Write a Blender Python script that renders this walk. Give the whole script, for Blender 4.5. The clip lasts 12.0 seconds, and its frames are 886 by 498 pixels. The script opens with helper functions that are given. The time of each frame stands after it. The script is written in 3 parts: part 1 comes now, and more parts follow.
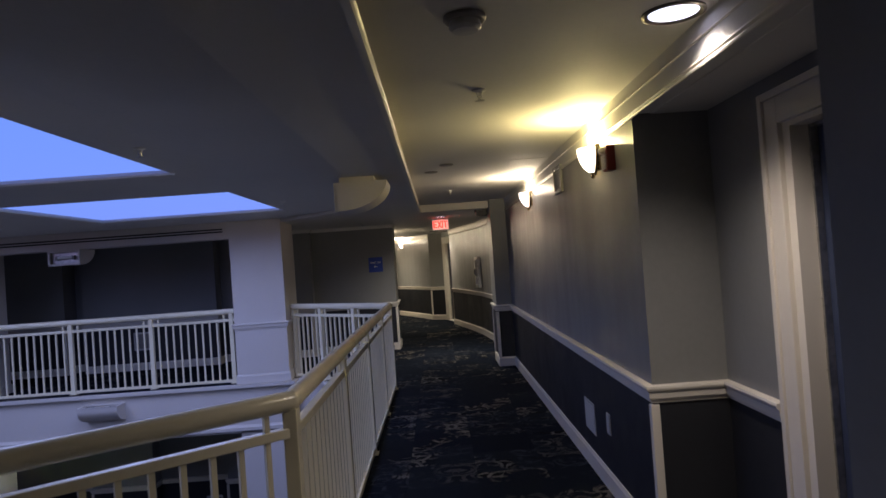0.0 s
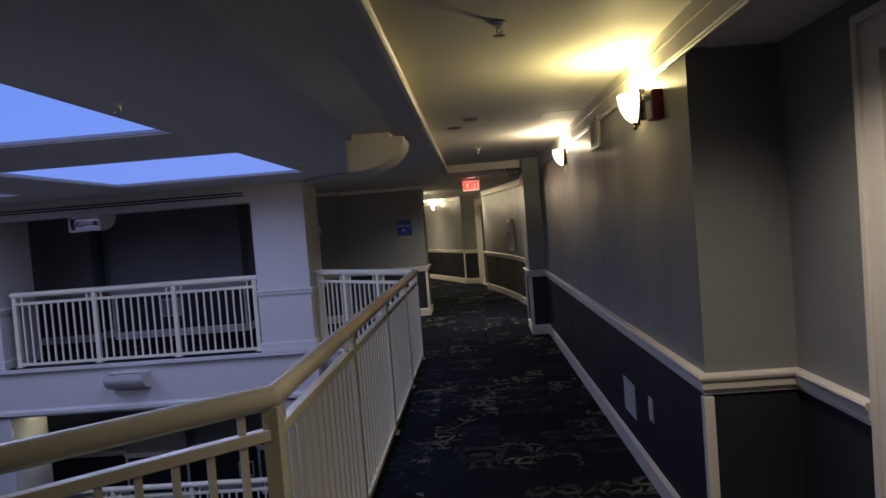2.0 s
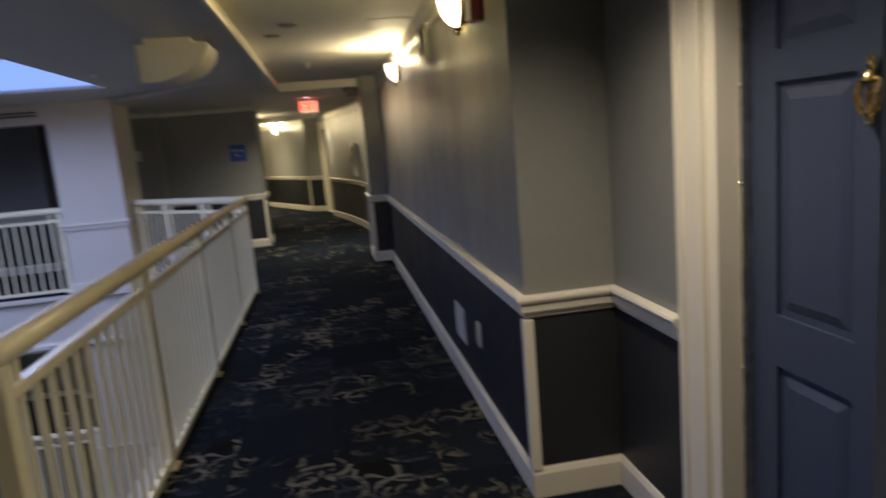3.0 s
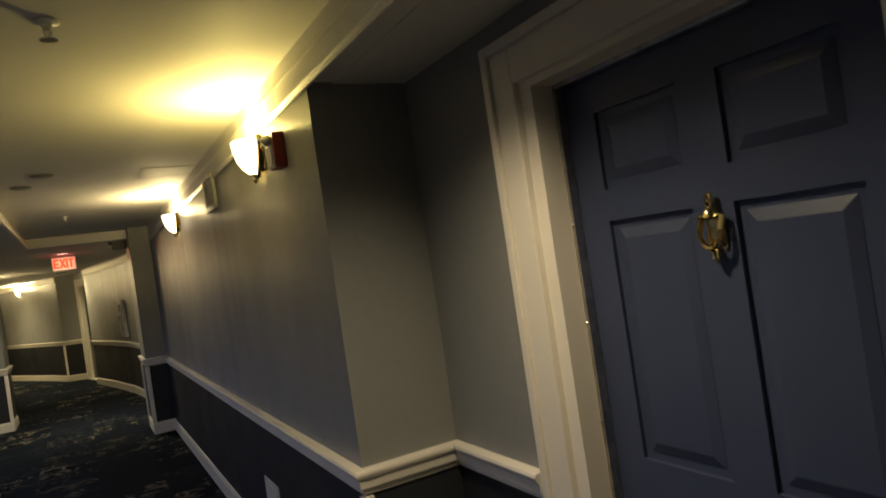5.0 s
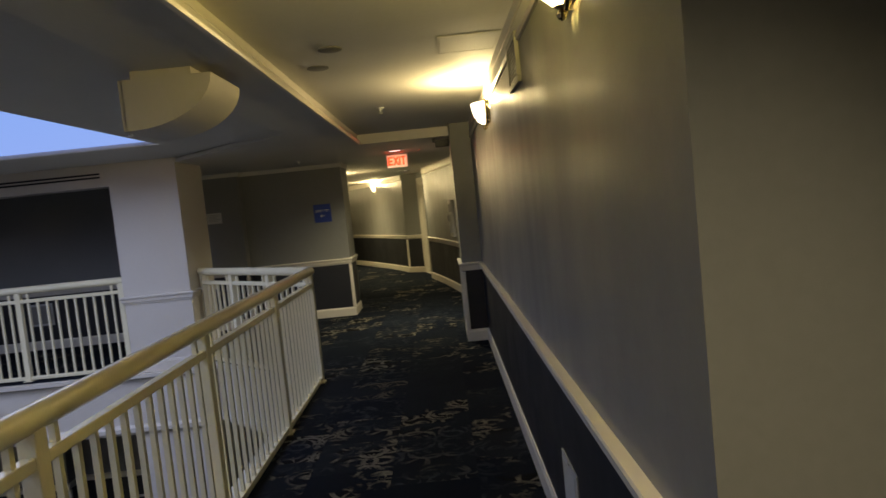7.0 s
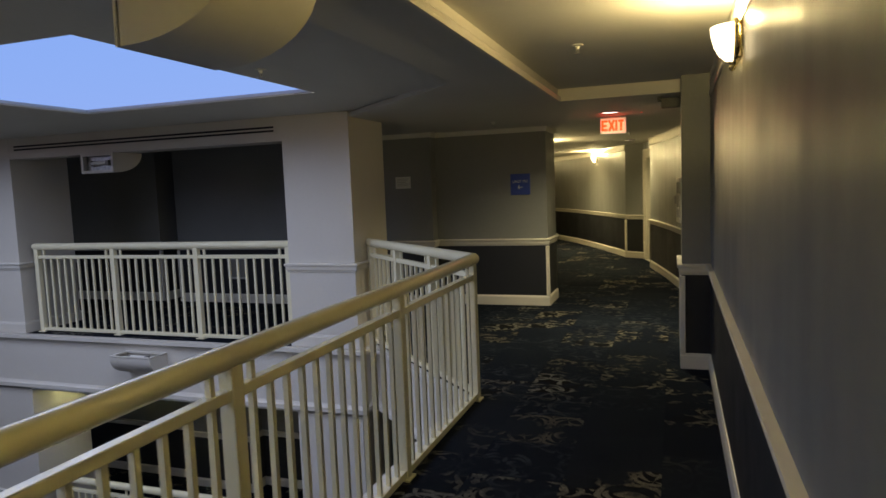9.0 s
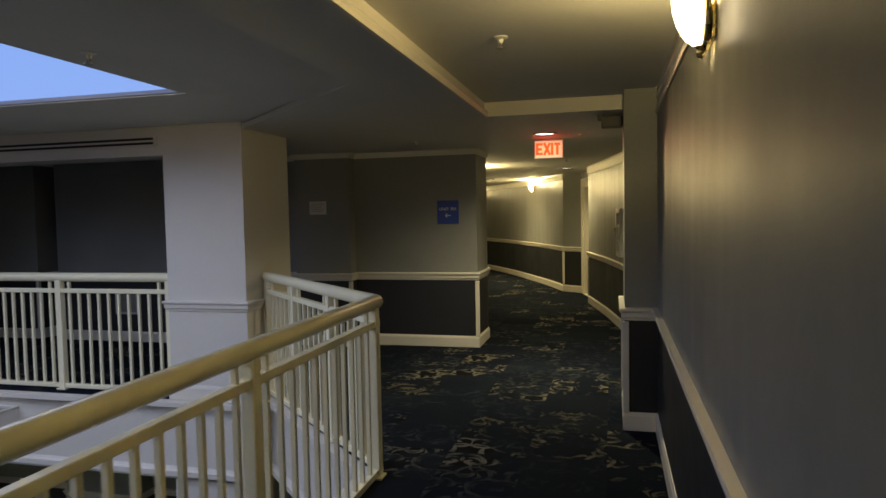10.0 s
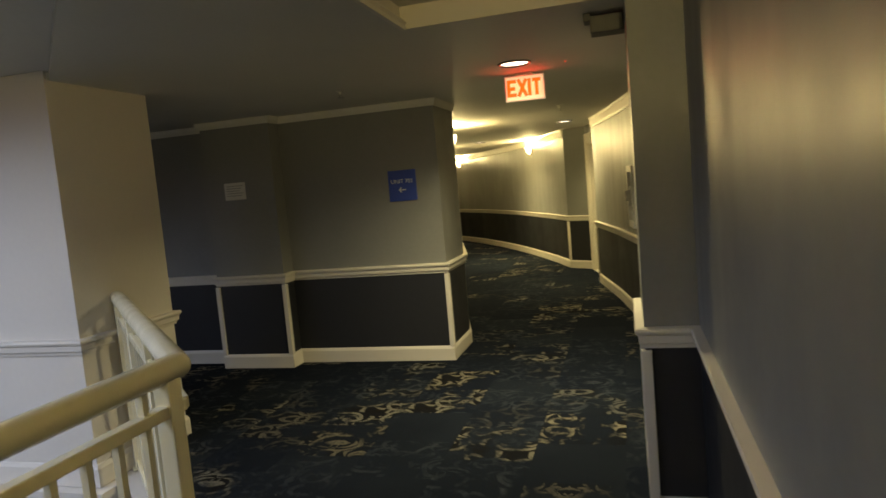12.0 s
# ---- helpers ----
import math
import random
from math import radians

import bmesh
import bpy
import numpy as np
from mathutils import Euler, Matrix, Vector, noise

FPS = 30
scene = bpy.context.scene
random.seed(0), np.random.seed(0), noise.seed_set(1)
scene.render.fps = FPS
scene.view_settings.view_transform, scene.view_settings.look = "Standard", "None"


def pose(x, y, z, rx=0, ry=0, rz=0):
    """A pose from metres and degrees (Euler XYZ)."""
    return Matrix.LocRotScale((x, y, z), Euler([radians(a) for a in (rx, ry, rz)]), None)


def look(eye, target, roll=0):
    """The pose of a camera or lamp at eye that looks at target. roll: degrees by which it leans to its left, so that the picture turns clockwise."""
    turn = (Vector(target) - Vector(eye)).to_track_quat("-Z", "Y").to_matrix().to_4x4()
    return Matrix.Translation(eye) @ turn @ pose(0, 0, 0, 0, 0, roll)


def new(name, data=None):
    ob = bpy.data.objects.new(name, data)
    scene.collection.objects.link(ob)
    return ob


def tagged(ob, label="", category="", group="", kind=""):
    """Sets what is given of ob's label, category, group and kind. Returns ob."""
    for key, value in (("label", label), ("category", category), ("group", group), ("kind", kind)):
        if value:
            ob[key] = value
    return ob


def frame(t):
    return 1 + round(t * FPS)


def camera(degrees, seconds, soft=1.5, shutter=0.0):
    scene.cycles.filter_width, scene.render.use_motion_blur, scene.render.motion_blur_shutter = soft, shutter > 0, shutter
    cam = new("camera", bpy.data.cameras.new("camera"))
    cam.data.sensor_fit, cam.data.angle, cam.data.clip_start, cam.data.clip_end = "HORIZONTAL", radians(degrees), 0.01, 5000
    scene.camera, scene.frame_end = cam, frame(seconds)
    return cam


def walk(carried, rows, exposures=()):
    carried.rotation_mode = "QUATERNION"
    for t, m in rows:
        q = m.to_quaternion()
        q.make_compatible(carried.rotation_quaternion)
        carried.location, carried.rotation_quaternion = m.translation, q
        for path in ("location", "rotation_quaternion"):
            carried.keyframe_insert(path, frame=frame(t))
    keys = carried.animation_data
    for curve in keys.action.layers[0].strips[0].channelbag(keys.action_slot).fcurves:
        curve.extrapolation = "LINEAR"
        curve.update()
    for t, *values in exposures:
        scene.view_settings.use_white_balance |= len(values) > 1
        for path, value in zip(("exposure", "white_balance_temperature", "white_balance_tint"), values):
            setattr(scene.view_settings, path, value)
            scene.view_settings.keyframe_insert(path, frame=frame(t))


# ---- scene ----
from mathutils.geometry import tessellate_polygon

cam = camera(67.2, 12.0, shutter=0.35)
PATH = [
    (0, (0.072, -0.157, 1.572), (0.094, 1.843, 1.605), -4.1),
    (0.5, (0.093, 0.081, 1.599), (0.105, 2.079, 1.677), -4.7),
    (1, (0.19, 0.153, 1.601), (0.084, 2.151, 1.608), -5.0),
    (1.5, (0.157, 0.247, 1.592), (-0.013, 2.24, 1.579), -4.4),
    (2, (0.174, 0.337, 1.589), (0.078, 2.333, 1.515), -4.5),
    (2.5, (0.332, 0.536, 1.566), (0.245, 2.532, 1.488), -4.9),
    (3, (0.389, 0.658, 1.521), (0.699, 2.607, 1.196), -4.9),
    (3.5, (0.242, 0.77, 1.517), (1.065, 2.517, 0.995), -7.1),
    (3.7, (0.255, 0.801, 1.545), (1.18, 2.47, 0.945), -9.4),
    (5.3, (0.383, 1.032, 1.594), (1.265, 2.824, 1.692), -5.9),
    (5.5, (0.463, 1.102, 1.612), (1.15, 2.979, 1.669), -5.5),
    (6, (0.524, 1.323, 1.59), (0.888, 3.289, 1.562), -5.9),
    (6.5, (0.533, 1.723, 1.591), (0.647, 3.717, 1.504), -5.2),
    (7, (0.688, 2.102, 1.551), (0.689, 4.097, 1.413), -5.8),
    (7.5, (0.815, 2.463, 1.567), (0.567, 4.446, 1.492), -5.5),
    (7.7, (0.81, 2.574, 1.536), (0.557, 4.553, 1.388), -5.4),
    (9.3, (0.837, 3.906, 1.577), (0.141, 5.772, 1.395), -1.9),
    (9.5, (0.807, 4.097, 1.576), (0.193, 5.994, 1.411), -0.9),
    (10, (0.798, 4.555, 1.556), (0.307, 6.491, 1.451), -1.1),
    (10.5, (0.807, 5.07, 1.56), (0.224, 6.977, 1.406), -1.9),
    (11, (0.748, 5.565, 1.56), (0.1, 7.448, 1.381), -2.5),
    (11.5, (0.803, 6.024, 1.51), (0.399, 7.973, 1.324), -3.3),
    (12, (0.849, 6.508, 1.535), (0.308, 8.425, 1.349), -5.0),
]
EXPOSURES = [(0, -0.25, 5600, 26), (1.5, -0.4, 5700, 24), (2.5, -0.2, 5900, 18), (3.0, 0.25, 6200, 14), (3.5, 0.62, 6800, 14), (5.5, -0.28, 7200, 9), (6.0, -0.2, 7300, 9), (6.5, 0.0, 7300, 8), (9.5, 0.12, 7600, 3), (11, 0.15, 7600, 3), (12, 0.6, 8300, 0)]
walk(cam, [(t, look(eye, target, roll)) for t, eye, target, roll in PATH], EXPOSURES)

# ---- light ----
world = bpy.data.worlds.new("dusk")
scene.world = world
world.use_nodes = True
_wn = world.node_tree
_sky = _wn.nodes.new("ShaderNodeTexSky")
_sky.sky_type = "NISHITA"
_sky.sun_disc = False
_sky.sun_elevation = radians(1.0)
_sky.sun_rotation = radians(200)
_tint = _wn.nodes.new("ShaderNodeMix")
_tint.data_type = "RGBA"
_tint.inputs["Factor"].default_value = 0.93
_tint.inputs["B"].default_value = (0.18, 0.35, 1.0, 1)
_wn.links.new(_sky.outputs[0], _tint.inputs["A"])
_wn.links.new(_tint.outputs["Result"], _wn.nodes["Background"].inputs[0])
_wn.nodes["Background"].inputs[1].default_value = 1.0

SKY_RGB, SKY_W = (0.60, 0.68, 1.0), 55.0
WARM, WARM_W = (1.0, 0.81, 0.27), 42.0
FAR_W = 105.0
WARM2, WARM2_W = (1.0, 0.80, 0.42), 48.0


def lamp_area(name, m, sx, sy, watts, rgb, spread=180.0):
    d = bpy.data.lights.new(name, "AREA")
    d.shape, d.size, d.size_y, d.energy, d.color = "RECTANGLE", sx, sy, watts, rgb
    d.spread = radians(spread)
    ob = new(name, d)
    ob.matrix_world = m
    return ob


def lamp_point(name, at, watts, rgb, radius=0.04):
    d = bpy.data.lights.new(name, "POINT")
    d.energy, d.color, d.shadow_soft_size = watts, rgb, radius
    ob = new(name, d)
    ob.location = at
    return ob


def lamp_spot(name, at, target, watts, rgb, angle, blend=0.6, radius=0.05):
    d = bpy.data.lights.new(name, "SPOT")
    d.energy, d.color, d.shadow_soft_size = watts, rgb, radius
    d.spot_size, d.spot_blend = radians(angle), blend
    ob = new(name, d)
    ob.matrix_world = look(at, target)
    return ob


# ---- materials ----
class Nodes:
    def __init__(self, name):
        self.m = bpy.data.materials.new(name)
        self.m.use_nodes = True
        self.t = self.m.node_tree
        self.b = self.t.nodes["Principled BSDF"]

    def put(self, socket, v):
        if hasattr(v, "is_output"):
            self.t.links.new(v, socket)
        else:
            socket.default_value = v

    def math(self, op, a, b=0.0, c=0.0, clamp=False):
        n = self.t.nodes.new("ShaderNodeMath")
        n.operation, n.use_clamp = op, clamp
        for i, v in enumerate((a, b, c)):
            self.put(n.inputs[i], v)
        return n.outputs[0]

    def vec(self, op, a, b=(0, 0, 0)):
        n = self.t.nodes.new("ShaderNodeVectorMath")
        n.operation = op
        self.put(n.inputs[0], a)
        self.put(n.inputs[1], b)
        return n.outputs["Value" if op in ("LENGTH", "DISTANCE", "DOT_PRODUCT") else "Vector"]

    def place(self):
        return self.t.nodes.new("ShaderNodeNewGeometry").outputs["Position"]

    def noise(self, scale, detail=4.0, rough=0.55, v=None, distort=0.0):
        n = self.t.nodes.new("ShaderNodeTexNoise")
        n.inputs["Scale"].default_value = scale
        n.inputs["Detail"].default_value = detail
        n.inputs["Roughness"].default_value = rough
        n.inputs["Distortion"].default_value = distort
        self.t.links.new(v if v is not None else self.place(), n.inputs["Vector"])
        return n.outputs["Fac"]

    def stretch(self, s):
        return self.vec("MULTIPLY", self.place(), s)

    def ramp(self, v, lo, hi, to0=0.0, to1=1.0):
        n = self.t.nodes.new("ShaderNodeMapRange")
        for i, x in enumerate((v, lo, hi, to0, to1)):
            self.put(n.inputs[i], x)
        return n.outputs[0]

    def mix(self, f, a, b):
        n = self.t.nodes.new("ShaderNodeMix")
        n.data_type = "RGBA"
        self.put(n.inputs["Factor"], f)
        self.put(n.inputs["A"], a if hasattr(a, "is_output") else (*a, 1))
        self.put(n.inputs["B"], b if hasattr(b, "is_output") else (*b, 1))
        return n.outputs["Result"]

    def bump(self, h, strength, dist=0.002):
        n = self.t.nodes.new("ShaderNodeBump")
        n.inputs["Strength"].default_value = strength
        n.inputs["Distance"].default_value = dist
        self.t.links.new(h, n.inputs["Height"])
        self.t.links.new(n.outputs[0], self.b.inputs["Normal"])

    def done(self, colour, rough, metal=0.0, spec=0.5):
        self.put(self.b.inputs["Base Color"], colour if hasattr(colour, "is_output") else (*colour, 1))
        self.put(self.b.inputs["Roughness"], rough)
        self.b.inputs["Metallic"].default_value = metal
        self.b.inputs["Specular IOR Level"].default_value = spec
        return self.m


def paint(name, rgb, rough, vary=0.12, grain=0.15, streak=0.0, spec=0.5):
    n = Nodes(name)
    big = n.noise(0.9, 3.0)
    fine = n.noise(34.0, 5.0)
    f = n.math("ADD", n.ramp(big, 0.3, 0.7, 0, 0.65), n.ramp(fine, 0.3, 0.7, 0, 0.35), clamp=True)
    lo = tuple(c * (1 - vary) for c in rgb)
    hi = tuple(min(1, c * (1 + vary * 0.6)) for c in rgb)
    h = n.noise(160.0, 3.0)
    r = n.ramp(n.noise(2.2, 4.0), 0.3, 0.7, rough - 0.06, rough + 0.08)
    if streak:
        s = n.noise(1.0, 0.0, v=n.stretch((6.0, 6.0, 0.3)))
        h = n.math("MULTIPLY", h, 0.5)
        r = n.math("ADD", r, n.ramp(s, 0.3, 0.7, -0.05 * streak, 0.05 * streak))
    n.bump(h, grain, 0.003)
    return n.done(n.mix(f, lo, hi), r, 0.0, spec)


def trim_paint(name, rgb, gloss=0.28):
    n = Nodes(name)
    worn = n.ramp(n.noise(7.0, 6.0, 0.65), 0.62, 0.74)
    scuff = n.ramp(n.noise(60.0, 4.0), 0.58, 0.7)
    base = n.mix(n.noise(2.0, 3.0), tuple(c * 0.93 for c in rgb), rgb)
    base = n.mix(n.math("MULTIPLY", worn, n.math("MULTIPLY", scuff, 0.55)), base, tuple(c * 0.55 for c in rgb))
    n.bump(n.noise(120.0, 3.0), 0.12, 0.002)
    return n.done(base, n.ramp(n.noise(9.0), 0.3, 0.7, gloss, gloss + 0.15))


def metal(name, rgb, rough, grain=80.0):
    n = Nodes(name)
    tarn = n.ramp(n.noise(25.0, 5.0), 0.4, 0.7)
    n.bump(n.noise(grain, 3.0), 0.06, 0.001)
    return n.done(n.mix(tarn, rgb, tuple(c * 0.6 for c in rgb)), n.ramp(n.noise(12.0), 0.3, 0.7, rough, rough + 0.15), 1.0)


def glow(name, rgb, strength, base=(0.9, 0.88, 0.8)):
    n = Nodes(name)
    n.b.inputs["Emission Color"].default_value = (*rgb, 1)
    n.b.inputs["Emission Strength"].default_value = strength
    return n.done(base, 0.3)


def carpet_material():
    """Patchwork carpet: each tile shows its own cut of a scroll pattern, in beige, grey-blue or worn to nothing."""
    n = Nodes("brocade_carpet")
    p = n.place()
    sep = n.t.nodes.new("ShaderNodeSeparateXYZ")
    n.t.links.new(p, sep.inputs[0])
    TX, TY = 0.50, 0.50
    col = n.math("FLOOR", n.math("DIVIDE", n.math("ADD", sep.outputs[0], 0.24), TX))
    shift = n.math("MULTIPLY", n.math("MODULO", n.math("ADD", col, 40.0), 2.0), 0.5)
    row = n.math("FLOOR", n.math("ADD", n.math("DIVIDE", sep.outputs[1], TY), shift))
    comb = n.t.nodes.new("ShaderNodeCombineXYZ")
    n.put(comb.inputs[0], col)
    n.put(comb.inputs[1], row)
    wn = n.t.nodes.new("ShaderNodeTexWhiteNoise")
    wn.noise_dimensions = "3D"
    n.t.links.new(comb.outputs[0], wn.inputs["Vector"])
    rnd = n.t.nodes.new("ShaderNodeSeparateColor")
    n.t.links.new(wn.outputs["Color"], rnd.inputs[0])
    r1, r2, r3 = rnd.outputs[0], rnd.outputs[1], rnd.outputs[2]
    off = n.vec("MULTIPLY", wn.outputs["Color"], (1.7, 1.7, 0.0))
    flat = n.vec("ADD", n.vec("MULTIPLY", p, (1, 1, 0)), off)
    fs = n.t.nodes.new("ShaderNodeSeparateXYZ")
    n.t.links.new(flat, fs.inputs[0])
    mirror = n.t.nodes.new("ShaderNodeCombineXYZ")
    n.put(mirror.inputs[0], n.math("PINGPONG", fs.outputs[0], 0.47))
    n.put(mirror.inputs[1], n.math("PINGPONG", fs.outputs[1], 0.71))
    worn_at = flat
    flat = mirror.outputs[0]
    wob = n.t.nodes.new("ShaderNodeTexNoise")
    wob.inputs["Scale"].default_value = 6.0
    n.t.links.new(flat, wob.inputs["Vector"])
    q = n.vec("ADD", flat, n.vec("MULTIPLY", n.vec("SUBTRACT", wob.outputs["Color"], (0.5, 0.5, 0.5)), (0.07, 0.07, 0.0)))

    def scrolls(scale, arms, twist, lo):
        v = n.t.nodes.new("ShaderNodeTexVoronoi")
        v.voronoi_dimensions = "2D"
        v.inputs["Scale"].default_value = scale
        v.inputs["Randomness"].default_value = 0.8
        n.t.links.new(q, v.inputs["Vector"])
        d = n.vec("SUBTRACT", q, v.outputs["Position"])
        s = n.t.nodes.new("ShaderNodeSeparateXYZ")
        n.t.links.new(d, s.inputs[0])
        ang = n.math("ARCTAN2", s.outputs[1], s.outputs[0])
        rad = v.outputs["Distance"]
        pc = n.t.nodes.new("ShaderNodeSeparateColor")
        n.t.links.new(v.outputs["Color"], pc.inputs[0])
        hand = n.math("SUBTRACT", n.math("MULTIPLY", n.math("GREATER_THAN", pc.outputs[0], 0.5), 2.0), 1.0)
        a = n.math("SINE", n.math("ADD", n.math("MULTIPLY", n.math("MULTIPLY", ang, arms), hand), n.math("ADD", n.math("MULTIPLY", rad, twist), n.math("MULTIPLY", pc.outputs[1], 6.0))))
        inside = n.ramp(rad, 0.55, 0.62, 1.0, 0.0)
        return n.math("MULTIPLY", n.ramp(a, lo, lo + 0.25), inside)

    pat = n.math("MAXIMUM", scrolls(3.7, 1.0, 15.0, 0.52), n.math("MULTIPLY", scrolls(4.4, 4.0, 6.0, 0.6), 0.95))
    leaf = n.ramp(n.noise(6.0, 1.0, 0.5, q, 2.8), 0.60, 0.62)
    pat = n.math("MAXIMUM", pat, n.math("MULTIPLY", leaf, n.ramp(n.noise(3.0, 2.0, 0.5, q), 0.49, 0.53)))
    wear = n.ramp(n.noise(2.4, 5.0, 0.62, worn_at), 0.49, 0.58)
    wear2 = n.ramp(n.noise(70.0, 3.0, 0.6), 0.2, 0.5)
    strong = n.ramp(r1, 0.36, 0.78)
    pat_b = n.math("MULTIPLY", n.math("MULTIPLY", pat, wear), n.math("MULTIPLY", strong, wear2))
    faint = n.math("MULTIPLY", n.math("MULTIPLY", pat, n.ramp(r2, 0.25, 0.8)), n.math("MULTIPLY", n.math("MULTIPLY", wear2, n.ramp(n.noise(5.0, 4.0, 0.6, worn_at), 0.45, 0.62)), 0.34))
    ground = n.mix(n.ramp(r3, 0.0, 1.0), (0.007, 0.010, 0.018), (0.013, 0.017, 0.025))
    ground = n.mix(n.math("MULTIPLY", strong, wear), ground, (0.008, 0.0075, 0.008))
    ground = n.mix(n.ramp(n.noise(1.3, 4.0), 0.45, 0.7), ground, (0.009, 0.012, 0.019))
    c = n.mix(faint, ground, (0.085, 0.10, 0.125))
    c = n.mix(n.math("MULTIPLY", pat_b, 0.98), c, n.mix(r2, (0.225, 0.205, 0.16), (0.15, 0.15, 0.14)))
    fibre = n.noise(420.0, 2.0)
    c = n.mix(n.ramp(fibre, 0.2, 0.8, 0.0, 0.4), c, (0.006, 0.006, 0.008))
    n.bump(fibre, 0.5, 0.004)
    return n.done(c, 1.0, 0.0, 0.02)


M_WALL = paint("grey_satin_wall_paint", (0.225, 0.225, 0.215), 0.43, 0.10, 0.14, 1.0, 0.42)
M_DARK = paint("charcoal_wainscot_paint", (0.022, 0.023, 0.027), 0.45, 0.15, 0.16, 0.0, 0.4)
M_TRIM = trim_paint("ivory_trim_paint", (0.70, 0.65, 0.56))
M_CEIL = paint("matt_ceiling_paint", (0.66, 0.64, 0.59), 0.75, 0.06, 0.3, 0.0, 0.3)
M_COL = paint("white_column_paint", (0.62, 0.58, 0.52), 0.55, 0.05, 0.12, 0.0, 0.4)
M_RAIL = trim_paint("cream_railing_enamel", (0.82, 0.755, 0.54), 0.12)
M_CARPET = carpet_material()
M_DOOR = paint("navy_door_paint", (0.040, 0.052, 0.10), 0.38, 0.12, 0.14, 0.35, 0.45)
M_BRASS = metal("polished_brass", (0.62, 0.50, 0.27), 0.16)
M_GOLD = metal("bright_gold_brass", (0.88, 0.70, 0.34), 0.10)
M_STEEL = metal("brushed_steel", (0.55, 0.54, 0.52), 0.28)
M_BLACK = paint("black_slot", (0.012, 0.012, 0.012), 0.6)
M_RED = paint("red_alarm_plastic", (0.17, 0.020, 0.016), 0.35)
M_PLATE = paint("grey_plate_plastic", (0.50, 0.49, 0.46), 0.4)
M_VENT = paint("vent_grille_enamel", (0.22, 0.21, 0.19), 0.45)
M_BOX = paint("dark_grey_box_plastic", (0.085, 0.082, 0.075), 0.5)
M_BLUE = paint("blue_sign_plastic", (0.022, 0.055, 0.30), 0.4, 0.05)
M_WHITE = paint("white_plastic", (0.72, 0.70, 0.64), 0.4, 0.06)
M_PAPER = paint("printed_paper", (0.66, 0.65, 0.62), 0.8, 0.08)
M_INK = paint("faint_ink", (0.30, 0.30, 0.30), 0.8)
M_BOWL = glow("lit_frosted_bowl", (1.0, 0.86, 0.52), 5.0)
M_BOWL2 = glow("lit_frosted_bowl_far", (1.0, 0.84, 0.60), 5.0)
M_EXIT = glow("lit_exit_letters", (1.0, 0.035, 0.010), 2.7, (0.5, 0.05, 0.03))
M_EXITFACE = glow("pale_exit_face", (1.0, 0.88, 0.62), 0.34, (0.7, 0.65, 0.55))
M_LENS = glow("lit_downlight_lens", (0.93, 0.92, 1.0), 2.4)
M_RING = metal("dark_bronze", (0.20, 0.17, 0.14), 0.3)
M_CLEAR = paint("clear_strobe_lens", (0.62, 0.60, 0.52), 0.15)


def glass_material():
    n = Nodes("clear_glass")
    n.b.inputs["Transmission Weight"].default_value = 1.0
    return n.done((0.9, 0.92, 0.95), 0.05)


M_GLASS = glass_material()


# ---- building helpers ----
def bm_box(x0, x1, y0, y1, z0, z1, bevel=0.0, bm=None):
    bm = bm or bmesh.new()
    v = [bm.verts.new((x, y, z)) for z in (z0, z1) for y in (y0, y1) for x in (x0, x1)]
    fs = [bm.faces.new([v[i] for i in q]) for q in ((0, 2, 3, 1), (4, 5, 7, 6), (0, 1, 5, 4), (2, 6, 7, 3), (0, 4, 6, 2), (1, 3, 7, 5))]
    if bevel:
        bmesh.ops.bevel(bm, geom=list({e for f in fs for e in f.edges}), offset=bevel, segments=2, affect="EDGES", profile=0.5)
    return bm


def bm_tube(a, b, radius, seg=16, radius2=None, bm=None):
    bm = bm or bmesh.new()
    a, b = Vector(a), Vector(b)
    m = Matrix.Translation((a + b) / 2) @ (b - a).to_track_quat("Z", "Y").to_matrix().to_4x4()
    bmesh.ops.create_cone(bm, cap_ends=True, segments=seg, radius1=radius, radius2=radius if radius2 is None else radius2, depth=(b - a).length, matrix=m)
    return bm


def bm_ball(at, radius, squash=(1, 1, 1), bm=None):
    bm = bm or bmesh.new()
    bmesh.ops.create_uvsphere(bm, u_segments=14, v_segments=8, radius=radius, matrix=Matrix.Translation(at) @ Matrix.Diagonal((*squash, 1)))
    return bm


def bm_lathe(profile, seg=24, arc=360.0, start=0.0, bm=None):
    """Turns a profile of (radius, z) round the z axis."""
    bm = bm or bmesh.new()
    full = arc >= 360
    cols = seg if full else seg + 1
    grid = [[bm.verts.new((r * math.cos(radians(start + arc * i / seg)), r * math.sin(radians(start + arc * i / seg)), z)) for r, z in profile] for i in range(cols)]
    for i in range(seg):
        a, b = grid[i], grid[(i + 1) % cols]
        for j in range(len(profile) - 1):
            bm.faces.new((a[j], b[j], b[j + 1], a[j + 1]))
    return bm


def link(name, bm, mat, smooth=False, mats=None):
    bmesh.ops.recalc_face_normals(bm, faces=bm.faces)
    me = bpy.data.meshes.new(name)
    bm.to_mesh(me)
    bm.free()
    for m in mats or [mat]:
        me.materials.append(m)
    if smooth:
        for p in me.polygons:
            p.use_smooth = True
        me.set_sharp_from_angle(angle=radians(35))
    return new(name, me)


def part(name, bm, mat, parent, label="", smooth=False):
    ob = link(name, bm, mat, smooth)
    ob.parent = parent
    return tagged(ob, label)


def thing(name, label, category, group="", m=None):
    ob = tagged(new(name), label, category, group)
    if m is not None:
        ob.matrix_world = m
    return ob


def structure(ob, label, category):
    return tagged(ob, label, category, kind="structure")


